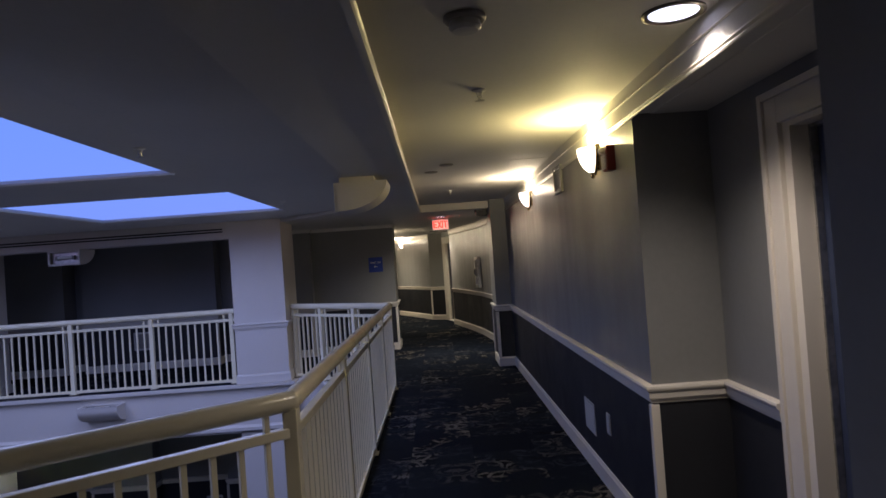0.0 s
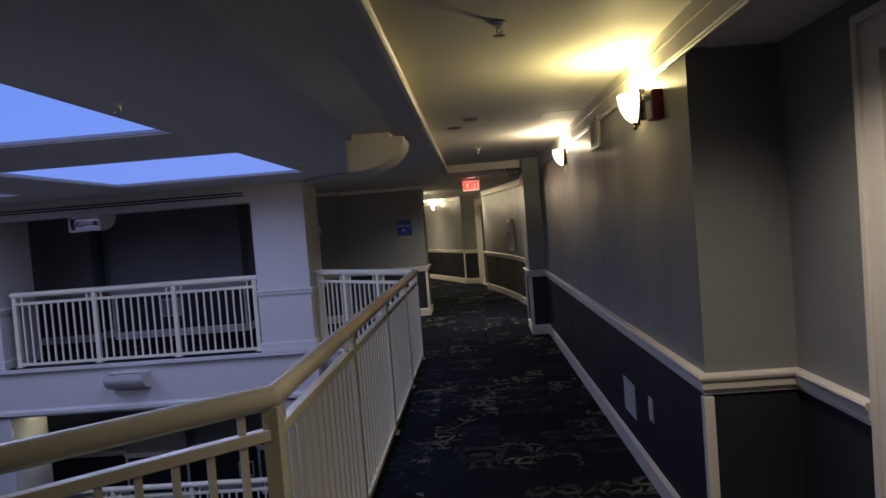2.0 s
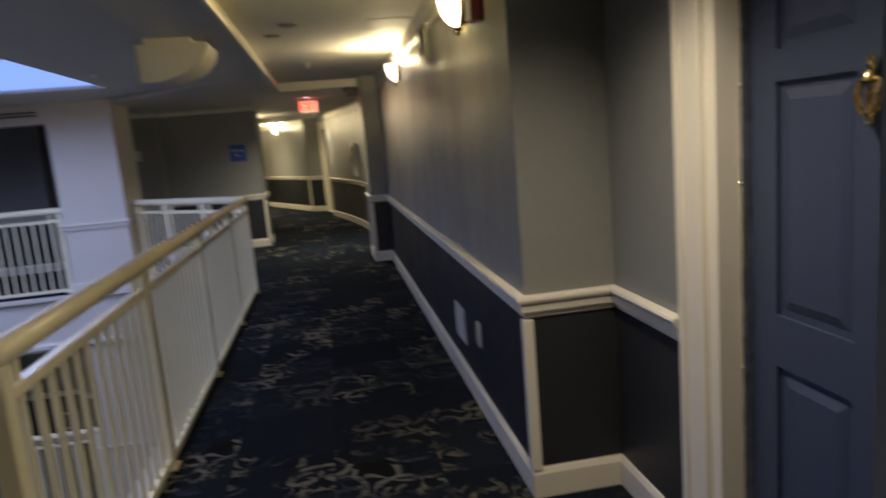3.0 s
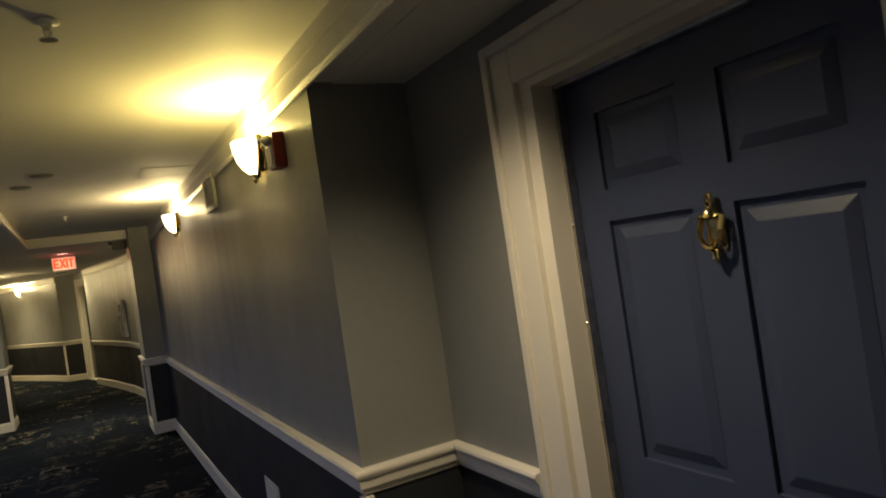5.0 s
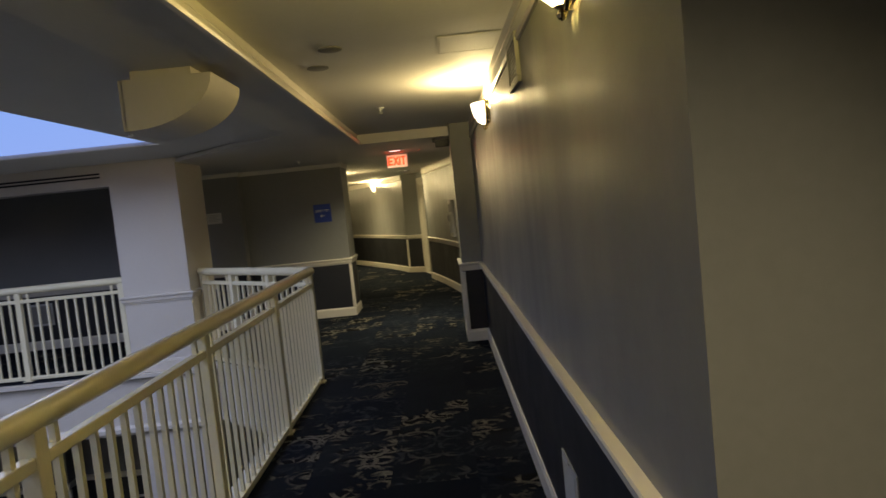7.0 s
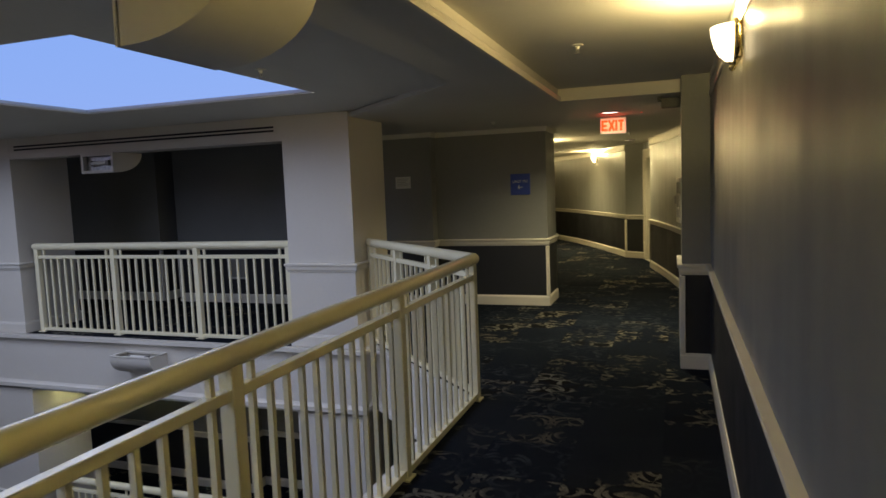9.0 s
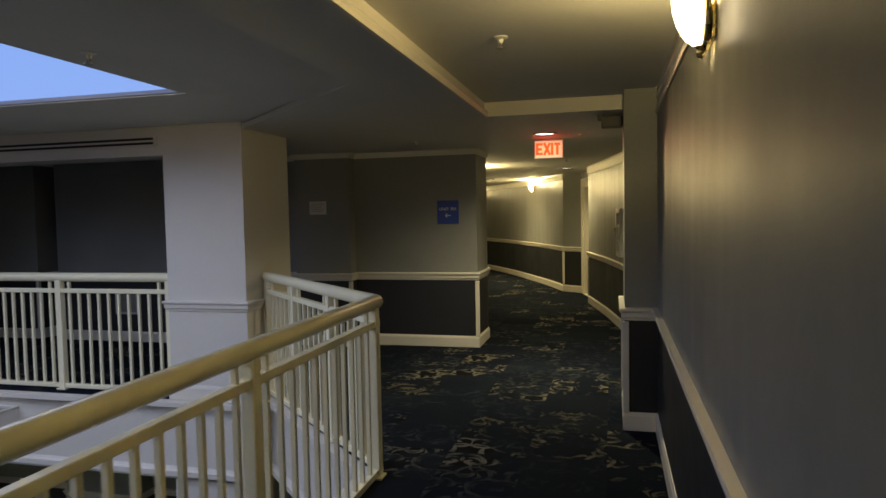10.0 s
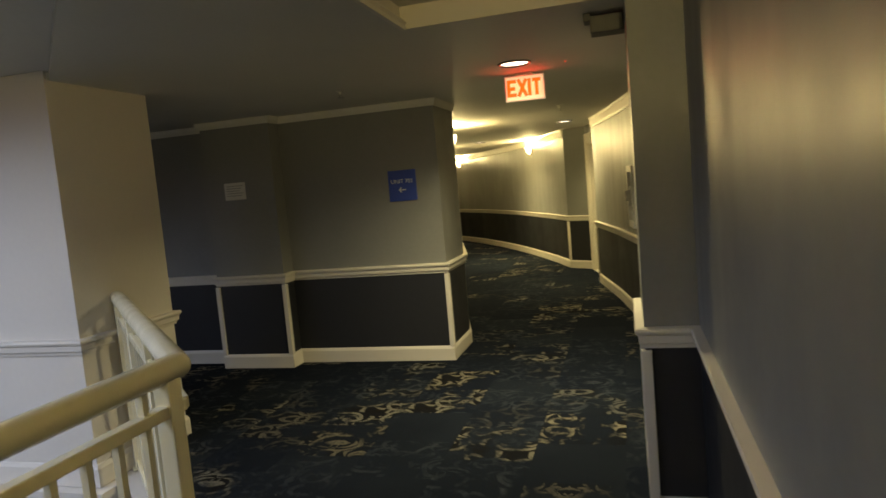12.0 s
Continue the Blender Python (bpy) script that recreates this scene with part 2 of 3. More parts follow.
def mitres(pts, closed):
    """The mitre direction to the left of a path at each of its points."""
    out, k = [], len(pts)
    for i in range(k):
        a = Vector(pts[i - 1]) if i or closed else None
        b, c = Vector(pts[i]), Vector(pts[(i + 1) % k]) if i < k - 1 or closed else None
        ns = []
        for p, q in ((a, b), (b, c)):
            if p is not None and q is not None:
                d = (q - p).normalized()
                ns.append(Vector((-d.y, d.x)))
        if len(ns) == 2:
            s = ns[0] + ns[1]
            s = s / max(0.25, s.dot(ns[0])) if s.length > 1e-6 else ns[0]
            out.append(s)
        else:
            out.append(ns[0])
    return out


def sweep(pts, profile, closed=False, bm=None, slots=None):
    """Draws a closed profile of (distance to the left, z) along a path in plan, with mitred corners."""
    bm = bm or bmesh.new()
    ms = mitres(pts, closed)
    rings = [[bm.verts.new((p[0] + m.x * d, p[1] + m.y * d, z)) for d, z in profile] for p, m in zip(pts, ms)]
    k = len(profile)
    for i in range(len(pts) if closed else len(pts) - 1):
        a, b = rings[i], rings[(i + 1) % len(pts)]
        for j in range(k):
            f = bm.faces.new((a[j], b[j], b[(j + 1) % k], a[(j + 1) % k]))
            if slots:
                f.material_index = slots[j]
    if not closed:
        bm.faces.new(rings[0])
        bm.faces.new(list(reversed(rings[-1])))
    return bm


def plate(outer, holes, z0, z1, bm=None):
    """A flat slab with holes."""
    bm = bm or bmesh.new()
    loops = [outer, *holes]
    flat = [p for l in loops for p in l]
    tris = tessellate_polygon([[Vector((x, y, 0)) for x, y in l] for l in loops])
    lo = [bm.verts.new((x, y, z0)) for x, y in flat]
    hi = [bm.verts.new((x, y, z1)) for x, y in flat]
    for t in tris:
        bm.faces.new([lo[i] for i in t])
        bm.faces.new([hi[i] for i in reversed(t)])
    base = 0
    for l in loops:
        for i in range(len(l)):
            a, b = base + i, base + (i + 1) % len(l)
            bm.faces.new((lo[a], lo[b], hi[b], hi[a]))
        base += len(l)
    return bm


def rect(x0, x1, y0, y1):
    return [(x0, y0), (x1, y0), (x1, y1), (x0, y1)]


CHAIR = [(0, 0.772), (0.010, 0.772), (0.013, 0.790), (0.024, 0.796), (0.027, 0.828), (0.036, 0.836), (0.040, 0.848), (0.036, 0.858), (0, 0.862)]
BASE = [(0, 0.0), (0.016, 0.0), (0.016, 0.105), (0.010, 0.118), (0.006, 0.128), (0, 0.130)]
CROWN = [(0, 0), (0.022, 0), (0.027, 0.014), (0.020, 0.020), (0.030, 0.034), (0.024, 0.046), (0, 0.048)]


THIN = [(0, 0), (0.010, 0), (0.014, 0.007), (0.009, 0.014), (0.016, 0.022), (0.012, 0.030), (0, 0.032)]


def lifted(profile, dz):
    return [(d, z + dz) for d, z in profile]


# ---- plan ----
LEVEL = 2.91
SOFFIT, TRAY, HIGH = 2.295, 2.392, 2.345
NICHE_A = [(0.875, -3.0), (0.875, 1.185), (1.49, 1.185), (1.49, 1.455)]
LONG_WALL = [(1.49, 2.495), (1.49, 3.185), (1.105, 3.185), (1.105, 9.39), (0.885, 9.39), (0.885, 10.05), (1.16, 10.05), (1.09, 12.0), (0.94, 13.42), (0.71, 14.75), (0.42, 16.1), (0.60, 16.14), (0.5545, 16.317)]
CURVE = [(0.2955, 17.323), (0.25, 17.50), (-0.12, 17.75), (-0.40, 18.5), (-0.74, 19.3), (-1.12, 20.15), (-1.55, 21.05), (-2.08, 22.05), (-2.75, 23.2), (-3.5, 24.3), (-4.4, 25.5), (-5.2, 26.4), (-6.6, 25.2)]
INNER = [(-6.6, 25.2), (-5.6, 24.0), (-4.7, 22.7), (-3.9, 21.3), (-3.15, 19.8), (-2.5, 18.3), (-1.95, 16.8), (-1.45, 15.3), (-1.03, 13.9), (-0.71, 12.75), (-0.71, 12.1), (-2.2, 12.1), (-2.2, 11.92), (-2.9, 11.92), (-2.9, 12.1), (-3.9, 12.1), (-3.9, 11.8), (-6.27, 11.8), (-6.27, 12.2), (-6.6, 12.2), (-6.6, 11.8), (-10.5, 11.8), (-10.5, -3.0), (0.875, -3.0)]
WELL = [(-0.62, 2.62), (-0.62, 8.31), (-2.15, 9.82), (-2.15, 9.5), (-7.40, 9.5), (-7.40, 9.80), (-8.93, 8.36), (-8.93, 2.56), (-7.40, 1.12), (-7.40, 1.42), (-2.15, 1.42), (-2.15, 1.34)]
OUTER = rect(-10.7, 2.3, -3.2, 27.0)
SKYLIGHTS = [(-4.10, -1.80, 2.60, 4.77), (-4.10, -1.80, 6.05, 8.28), (-7.60, -5.32, 2.60, 4.77), (-7.60, -5.32, 6.05, 8.28)]


def wall(name, pts, label, z0=0.0, z1=2.45):
    split = z0 + 0.80
    prof = [(0, z0), (0, split), (0, z1), (-0.14, z1), (-0.14, z0)]
    ob = link(name, sweep(pts, prof, slots=[1, 0, 0, 0, 0]), None, mats=[M_WALL, M_DARK])
    return structure(ob, label, "wall")


def trims(name, pts, dz=0.0, posts=()):
    structure(link("chair_rail", sweep(pts, lifted(CHAIR, dz + 0.012)), M_TRIM), "ivory moulded chair rail along the grey wall", "trim")
    structure(link("baseboard", sweep(pts, lifted(BASE, dz)), M_TRIM), "ivory painted baseboard along the carpet", "baseboard")


wall("wall_east_niche", NICHE_A, "grey satin wall with dark wainscot beside the navy door")
wall("wall_east", LONG_WALL, "long grey satin corridor wall with dark wainscot")
wall("wall_curve", CURVE, "grey curved corridor wall with dark wainscot")
wall("wall_inner", INNER, "grey walls with dark wainscot around the atrium")
trims("t", [(0.875, -3.0), (0.875, 1.185), (1.49, 1.185), (1.49, 1.315)])
trims("t", [(1.49, 2.64)] + LONG_WALL[1:-1])
trims("t", CURVE[1:])
trims("t", INNER)


def corner_bead(x, y, name="corner_trim"):
    """Narrow ivory batten that covers an outside corner of the wainscot."""
    return structure(link(name, bm_box(x - 0.022, x + 0.022, y - 0.022, y + 0.022, 0.125, 0.775, 0.004), M_TRIM), "ivory corner batten on the dark wainscot", "trim")


for _x, _y in ((1.109, 3.188), (0.889, 9.394), (0.889, 10.046), (0.875, 1.181), (-0.12, 17.746), (0.42, 16.098), (-0.714, 12.104), (-2.204, 11.924), (-2.896, 11.924), (-3.904, 11.804), (-6.266, 11.804), (-6.604, 11.804)):
    corner_bead(_x, _y)

structure(link("door_header", bm_box(1.49, 1.63, 1.455, 2.495, 2.03, 2.45), M_WALL), "grey wall above the navy door", "wall")
structure(link("door_header", bm_box(-0.515, 0.515, -0.065, 0.065, 2.03, 2.45), M_WALL), "grey wall above the far door", "wall").matrix_world = pose(0.493, 16.838, 0, 0, 0, 104.4)

# floors
structure(link("floor", plate(OUTER, [WELL], -0.05, 0.0), M_CARPET), "dark navy patchwork carpet with worn beige scrolls", "carpet")
structure(link("slab", plate(OUTER, [WELL], -0.70, -0.054), M_CEIL), "painted slab below the carpeted gallery", "slab")
structure(link("floor_lower", plate(OUTER, [WELL], -LEVEL - 0.7, -LEVEL), M_CARPET), "dark carpet of the lower gallery", "carpet")
structure(link("ground", plate(rect(-10.8, 2.4, -3.3, 27.1), [], -2 * LEVEL - 0.2, -2 * LEVEL), M_CARPET), "dark carpet at the foot of the atrium", "carpet")

# fascia round the well, two levels
FASCIA = [(0.0, -0.66), (0.055, -0.66), (0.055, -0.615), (0.035, -0.60), (0.022, -0.58), (0.022, -0.075), (0.036, -0.06), (0.085, -0.045), (0.085, -0.004), (0.0, -0.004)]
structure(link("fascia", sweep(WELL, FASCIA, closed=True), M_COL), "white moulded fascia round the atrium opening", "trim")
structure(link("fascia_lower", sweep(WELL, lifted(FASCIA, -LEVEL), closed=True), M_COL), "white moulded fascia of the lower gallery", "trim")
wall("wall_lower_north", [(2.2, 11.8), (-3.9, 11.8), (-3.9, 12.1), (-5.2, 12.1), (-5.2, 11.8), (-6.3, 11.8), (-6.3, 12.0), (-10.5, 12.0), (-10.5, -3.0), (2.2, -3.0), (2.2, 11.8)], "grey walls with dark wainscot of the lower gallery", -LEVEL, -0.70)
trims("t", [(2.2, 11.8), (-3.9, 11.8), (-3.9, 12.1), (-5.2, 12.1), (-5.2, 11.8), (-6.3, 11.8), (-6.3, 12.0), (-10.5, 12.0)], -LEVEL)
for _x, _y in ((-3.904, 11.804), (-5.196, 11.804), (-6.296, 11.804)):
    corner_bead(_x, _y).location.z = -LEVEL
structure(link("wall_ground", sweep(list(reversed(rect(-10.6, 2.3, -3.1, 12.0))), [(0, -6), (0, -3.7), (-0.1, -3.7), (-0.1, -6)], closed=True), M_WALL), "grey walls at the foot of the atrium", "wall")

# ceilings
TRAY_RECT = [(-0.14, -2.6), (1.105, -2.6), (1.105, 9.6), (-0.14, 9.6)]
SLOPE_X = -0.62
soffit_out = [(SLOPE_X, -3.2), (2.3, -3.2), (2.3, 27), (-10.7, 27), (-10.7, 9.52), (-2.13, 9.52), (SLOPE_X, 8.10)]
structure(link("ceiling_soffit", plate(soffit_out, [TRAY_RECT], SOFFIT, SOFFIT + 0.04), M_CEIL), "matt painted dropped ceiling over the corridor", "ceiling")
sky_holes = [rect(*s) for s in SKYLIGHTS]
structure(link("ceiling_atrium", plate([(-10.7, -3.2), (-1.45, -3.2), (-1.45, 9.72), (-10.7, 9.72)], sky_holes, HIGH, HIGH + 0.022), M_CEIL), "matt painted atrium ceiling with square skylights", "ceiling")
bm = bmesh.new()
_q = [bm.verts.new(v) for v in ((-1.45, -3.2, HIGH), (SLOPE_X, -3.2, SOFFIT), (SLOPE_X, 9.5, SOFFIT + 0.001), (-1.45, 9.5, HIGH), (-1.45, -3.2, HIGH + 0.05), (SLOPE_X, -3.2, HIGH + 0.05), (SLOPE_X, 9.5, HIGH + 0.05), (-1.45, 9.5, HIGH + 0.05))]
for _f in ((0, 3, 2, 1), (4, 5, 6, 7), (0, 1, 5, 4), (2, 3, 7, 6), (0, 4, 7, 3), (1, 2, 6, 5)):
    bm.faces.new([_q[i] for i in _f])
structure(link("ceiling_slope", bm, M_CEIL), "gently sloping painted ceiling beside the skylights", "ceiling")
structure(link("ceiling_tray", bm_box(-0.4, 1.6, -2.9, 9.9, TRAY, TRAY + 0.05), M_CEIL), "raised matt ceiling panel along the corridor", "ceiling")
structure(link("tray_edge", sweep([(-0.14, 9.6), (-0.14, -2.6)], [(0.007, SOFFIT - 0.008), (0.007, TRAY), (0.002, TRAY), (0.002, SOFFIT - 0.008)]), M_TRIM), "ivory face of the raised corridor ceiling", "trim")
structure(link("tray_edge", sweep([(1.105, 9.57), (1.105, 9.6), (-0.14, 9.6)], [(0.007, SOFFIT - 0.008), (0.007, TRAY), (0.002, TRAY), (0.002, SOFFIT - 0.008)]), M_TRIM), "ivory face of the raised corridor ceiling", "trim")
structure(link("crown_moulding", sweep([(-0.132, 9.59), (-0.132, -2.6)], lifted(CROWN, SOFFIT - 0.014)), M_TRIM), "ivory moulding along the ceiling edge", "trim")
structure(link("cove", sweep([(1.105, -2.6), (1.105, 9.565)], [(0.003, 2.240), (0.003, TRAY), (-0.004, TRAY), (-0.004, 2.240)]), M_CEIL), "smooth painted band above the corridor wall", "ceiling")
structure(link("niche_beam", bm_box(1.110, 1.20, 1.185, 3.18, 2.236, 2.44), M_CEIL), "painted beam over the door niche", "beam")
structure(link("crown_moulding", sweep([(1.105, -2.6), (1.105, 9.57)], lifted(THIN, 2.215)), M_TRIM), "thin ivory moulding at the top of the wall", "trim")
structure(link("crown_moulding", sweep([(1.1045, -2.6), (1.1045, 9.565)], lifted([(0, 0), (0.007, 0), (0.010, 0.005), (0.007, 0.010), (0, 0.012)], 2.318)), M_TRIM), "slim ivory bead above the wall moulding", "trim")
structure(link("niche_ceiling", bm_box(1.2, 1.50, 1.185, 3.185, 2.232, 2.32), M_CEIL), "painted ceiling of the door niche", "ceiling")
structure(link("crown_moulding", sweep(CURVE[2:], [(0, 2.17), (0.012, 2.17), (0.02, 2.19), (0.02, 2.27), (0.035, 2.295), (0, 2.295)]), M_TRIM), "ivory crown band along the curved wall", "trim")
structure(link("crown_moulding", sweep(LONG_WALL[6:11], [(0, 2.17), (0.012, 2.17), (0.02, 2.19), (0.02, 2.27), (0.035, 2.295), (0, 2.295)]), M_TRIM), "ivory crown band along the curved wall", "trim")
structure(link("crown_moulding", sweep(INNER[9:17], [(0, 2.235), (0.012, 2.235), (0.018, 2.262), (0.034, 2.295), (0, 2.295)]), M_CEIL), "slim crown moulding above the sign wall", "trim")
structure(link("roof", plate(rect(-1.5, 2.3, -3.2, 27.0), [], 2.452, 2.52), M_CEIL), "roof slab above the gallery", "roof")


def column(x0, x1, y0, y1):
    ob = thing("column", "square white painted column with moulded bands", "column", "atrium columns")
    part("shaft", bm_box(x0, x1, y0, y1, -2 * LEVEL, 2.36, 0.004), M_COL, ob)
    loop = [(x0, y0), (x0, y1), (x1, y1), (x1, y0)]
    for k in range(2):
        part("band", sweep(loop, lifted(CHAIR, -LEVEL * k), closed=True), M_COL, ob, "white moulded band")
        part("plinth", sweep(loop, lifted(BASE, -LEVEL * k), closed=True), M_COL, ob, "white moulded plinth")
    return ob


for _b in ((-2.90, -2.15, 9.5, 10.30), (-7.40, -6.65, 9.5, 10.30), (-2.90, -2.15, 0.62, 1.42), (-7.40, -6.65, 0.62, 1.42)):
    column(*_b)
for _y0, _y1 in ((9.503, 9.80), (1.12, 1.417)):
    structure(link("beam", bm_box(-6.65, -2.90, _y0, _y1, 2.10, 2.344), M_COL), "white beam over the gallery opening", "beam")
diffuser = thing("slot_diffuser", "long white air diffuser with two black slots on the beam", "air diffuser")
part("frame", bm_box(-6.60, -2.95, 9.492, 9.502, 2.175, 2.265, 0.002), M_COL, diffuser)
for _z in (2.195, 2.232):
    part("slot", bm_box(-6.55, -2.98, 9.487, 9.4915, _z, _z + 0.020), M_BLACK, diffuser, "black air slot")

# skylights
for i, (_a, _b, _c, _d) in enumerate(SKYLIGHTS):
    s = structure(new("window_%d" % (i + 1)), "square skylight with a plain white well showing blue dusk", "skylight")
    k = sweep(list(reversed(rect(_a, _b, _c, _d))), [(0, HIGH + 0.006), (0, HIGH + 0.03), (-0.03, HIGH + 0.03), (-0.03, HIGH + 0.006)], closed=True)
    part("well", k, M_COL, s)
    lamp_area("skylight_daylight", pose((_a + _b) / 2, (_c + _d) / 2, HIGH + 0.003), _b - _a - 0.004, _d - _c - 0.004, SKY_W, SKY_RGB, 164.0)


# ---- railings ----
def railing(name, label, a, b, posts, dz=0.0, spacing=0.11, ends=(0.0, 0.0), handrail=True):
    """A straight run of cream railing from a to b, with posts at the given distances."""
    a, b = Vector(a), Vector(b)
    d = b - a
    length = d.length
    ob = thing(name, label, "railing", "atrium railings", pose(a.x, a.y, dz, 0, 0, math.degrees(math.atan2(d.y, d.x))))
    if handrail:
        h = bm_tube((-ends[0], 0, 1.043), (length + ends[1], 0, 1.043), 0.042, 22)
        for x in (-ends[0], length + ends[1]):
            bm_ball((x, 0, 1.043), 0.042, bm=h)
        part("handrail", h, M_RAIL, ob, "thick round cream handrail", smooth=True)
    part("top_bar", bm_box(0, length, -0.022, 0.022, 0.898, 0.938, 0.005), M_RAIL, ob)
    part("bottom_bar", bm_box(0, length, -0.022, 0.022, 0.016, 0.056, 0.005), M_RAIL, ob)
    post = picket = stub = None
    for p in posts:
        if post is None:
            post = part("post", bm_box(-0.030, 0.030, -0.030, 0.030, 0, 1.015, 0.005), M_RAIL, ob)
        else:
            c = new("post", post.data)
            c.parent = ob
            post = c
        post.location.x = p
        plate_ = part("foot_plate", bm_box(-0.05, 0.05, -0.045, 0.045, 0.0, 0.012, 0.003), M_RAIL, ob)
        plate_.location.x = p
    marks = sorted({0.0, *posts, length})
    for p, q in zip(marks, marks[1:]):
        n = max(1, round((q - p) / spacing))
        for i in range(1, n):
            x = p + (q - p) * i / n
            if picket is None:
                picket = part("picket", bm_box(-0.011, 0.011, -0.011, 0.011, 0.05, 0.90), M_RAIL, ob)
            else:
                c = new("picket", picket.data)
                c.parent = ob
                picket = c
            picket.location.x = x
            if i in (1, n - 1):
                if stub is None:
                    stub = part("spacer", bm_box(-0.011, 0.011, -0.011, 0.011, 0.936, 1.014), M_RAIL, ob)
                else:
                    c = new("spacer", stub.data)
                    c.parent = ob
                    stub = c
                stub.location.x = x
    return ob


RAILX = -0.565
railing("railing", "cream painted metal railing along the carpeted corridor", (RAILX, 2.58), (RAILX, 8.285), [0.0, 1.44, 2.85, 4.27, 5.645])
railing("railing", "cream painted metal railing running diagonally to a white column", (RAILX, 8.285), (-2.13, 9.80), [0.72, 1.46, 2.13])
railing("railing", "cream painted metal railing running diagonally along the atrium", (-2.28, 1.16), (RAILX, 2.58), [0.05, 0.9])
railing("railing", "white painted metal railing across the atrium between columns", (-6.53, 9.63), (-2.93, 9.63), [0.03, 1.21, 2.38, 3.55])
railing("railing", "white painted metal railing between columns near the corridor", (-6.45, 1.29), (-2.93, 1.29), [0.03, 1.18, 2.30, 3.46])
railing("railing", "white painted metal railing diagonal to the far column", (-7.27, 9.97), (-8.98, 8.34), [0.03, 0.8, 1.55, 2.3])
railing("railing", "white painted metal railing along the far gallery side", (-8.98, 8.34), (-8.98, 2.58), [0.0, 1.44, 2.83, 4.26, 5.72])
railing("railing", "white painted metal railing on the lower gallery", (-6.53, 9.63), (-2.93, 9.63), [0.03, 1.21, 2.38, 3.55], dz=-LEVEL)
railing("railing", "white painted metal railing on the lower gallery diagonal", (RAILX, 8.285), (-2.13, 9.80), [0.0, 0.72, 1.46, 2.13], dz=-LEVEL)


# ---- doors ----
def door_unit(name, label, m, number):
    """A six-panel door in an ivory frame. Local x: along the wall, y: out of the room, origin on the wall's face at the floor, door's middle."""
    w, h, deep = 0.91, 2.0, 0.10
    ob = structure(new(name), label, "door")
    ob.matrix_world = m
    leaf = bmesh.new()
    bm_box(-w / 2, w / 2, deep + 0.012, deep + 0.045, 0.012, h, bm=leaf)
    xs = [(-0.335, -0.055), (0.055, 0.335)]
    zs = [(0.235, 0.80), (0.95, 1.595), (1.68, 1.89)]
    cols = sorted({-w / 2, w / 2, *[v for p in xs for v in p]})
    rows = sorted({0.012, h, *[v for p in zs for v in p]})
    for i in range(len(cols) - 1):
        for j in range(len(rows) - 1):
            if (cols[i], cols[i + 1]) in xs and (rows[j], rows[j + 1]) in zs:
                continue
            bm_box(cols[i], cols[i + 1], deep, deep + 0.014, rows[j], rows[j + 1], bm=leaf)
    door = part("leaf", leaf, M_DOOR, ob, "navy blue six-panel door leaf")
    for x0, x1 in xs:
        for z0, z1 in zs:
            b = bmesh.new()
            g, e = 0.022, 0.05
            o = [b.verts.new((x, deep + 0.011, z)) for x, z in ((x0 + g, z0 + g), (x1 - g, z0 + g), (x1 - g, z1 - g), (x0 + g, z1 - g))]
            n = [b.verts.new((x, deep + 0.002, z)) for x, z in ((x0 + e, z0 + e), (x1 - e, z0 + e), (x1 - e, z1 - e), (x0 + e, z1 - e))]
            b.faces.new(n)
            for i in range(4):
                b.faces.new((o[i], o[(i + 1) % 4], n[(i + 1) % 4], n[i]))
            part("panel", b, M_DOOR, door)
    jamb = bmesh.new()
    for x0, x1, z0, z1 in ((-w / 2 - 0.058, -w / 2, 0, h + 0.03), (w / 2, w / 2 + 0.058, 0, h + 0.03), (-w / 2, w / 2, h, h + 0.03)):
        bm_box(x0, x1, -0.004, deep + 0.05, z0, z1, bm=jamb)
    part("jamb", jamb, M_TRIM, ob)
    for s in (-1, 1):
        c = bmesh.new()
        e = s * (w / 2 + 0.052)
        for k0, k1, t in ((0.0, 0.012, 0.026), (0.0121, 0.108, 0.020), (0.1081, 0.14, 0.032)):
            bm_box(min(e + s * k0, e + s * k1), max(e + s * k0, e + s * k1), -t, 0.001, 0, h + 0.022 + k1, 0.003, bm=c)
        part("casing", c, M_TRIM, ob)
    c = bmesh.new()
    for k0, k1, t in ((0.0, 0.012, 0.0255), (0.0121, 0.108, 0.0195), (0.1081, 0.14, 0.0315)):
        bm_box(-w / 2 - k0 - 0.052, w / 2 + k0 + 0.052, -t, 0.001, h + 0.022 + k0, h + 0.022 + k1, 0.003, bm=c)
    part("casing", c, M_TRIM, ob)
    seal = bmesh.new()
    for s in (-1, 1):
        x = s * (w / 2 - 0.006)
        bm_box(x - 0.007, x + 0.007, deep - 0.030, deep - 0.002, 0.012, h - 0.004, bm=seal)
    bm_box(-w / 2, w / 2, deep - 0.030, deep - 0.002, h - 0.014, h - 0.001, bm=seal)
    part("weatherstrip", seal, M_STEEL, ob, "riveted metal weatherstrip")
    for s in (-1, 1):
        for k in range(7):
            part("rivet", bm_ball((s * (w / 2 - 0.006), deep - 0.031, 0.2 + 0.28 * k), 0.005), M_STEEL, ob)
    # brass plate in dark bronze: the colour imitates the dark reflection it shows
    part("kick_plate", bm_box(-w / 2 + 0.02, w / 2 - 0.02, deep - 0.004, deep + 0.001, 0.02, 0.17, 0.001), M_RING, ob, "brass kick plate with its dark reflection put into the colour")
    part("threshold", bm_box(-w / 2, w / 2, -0.03, deep + 0.05, 0.0, 0.014, 0.004), M_WHITE, ob, "pale metal threshold")
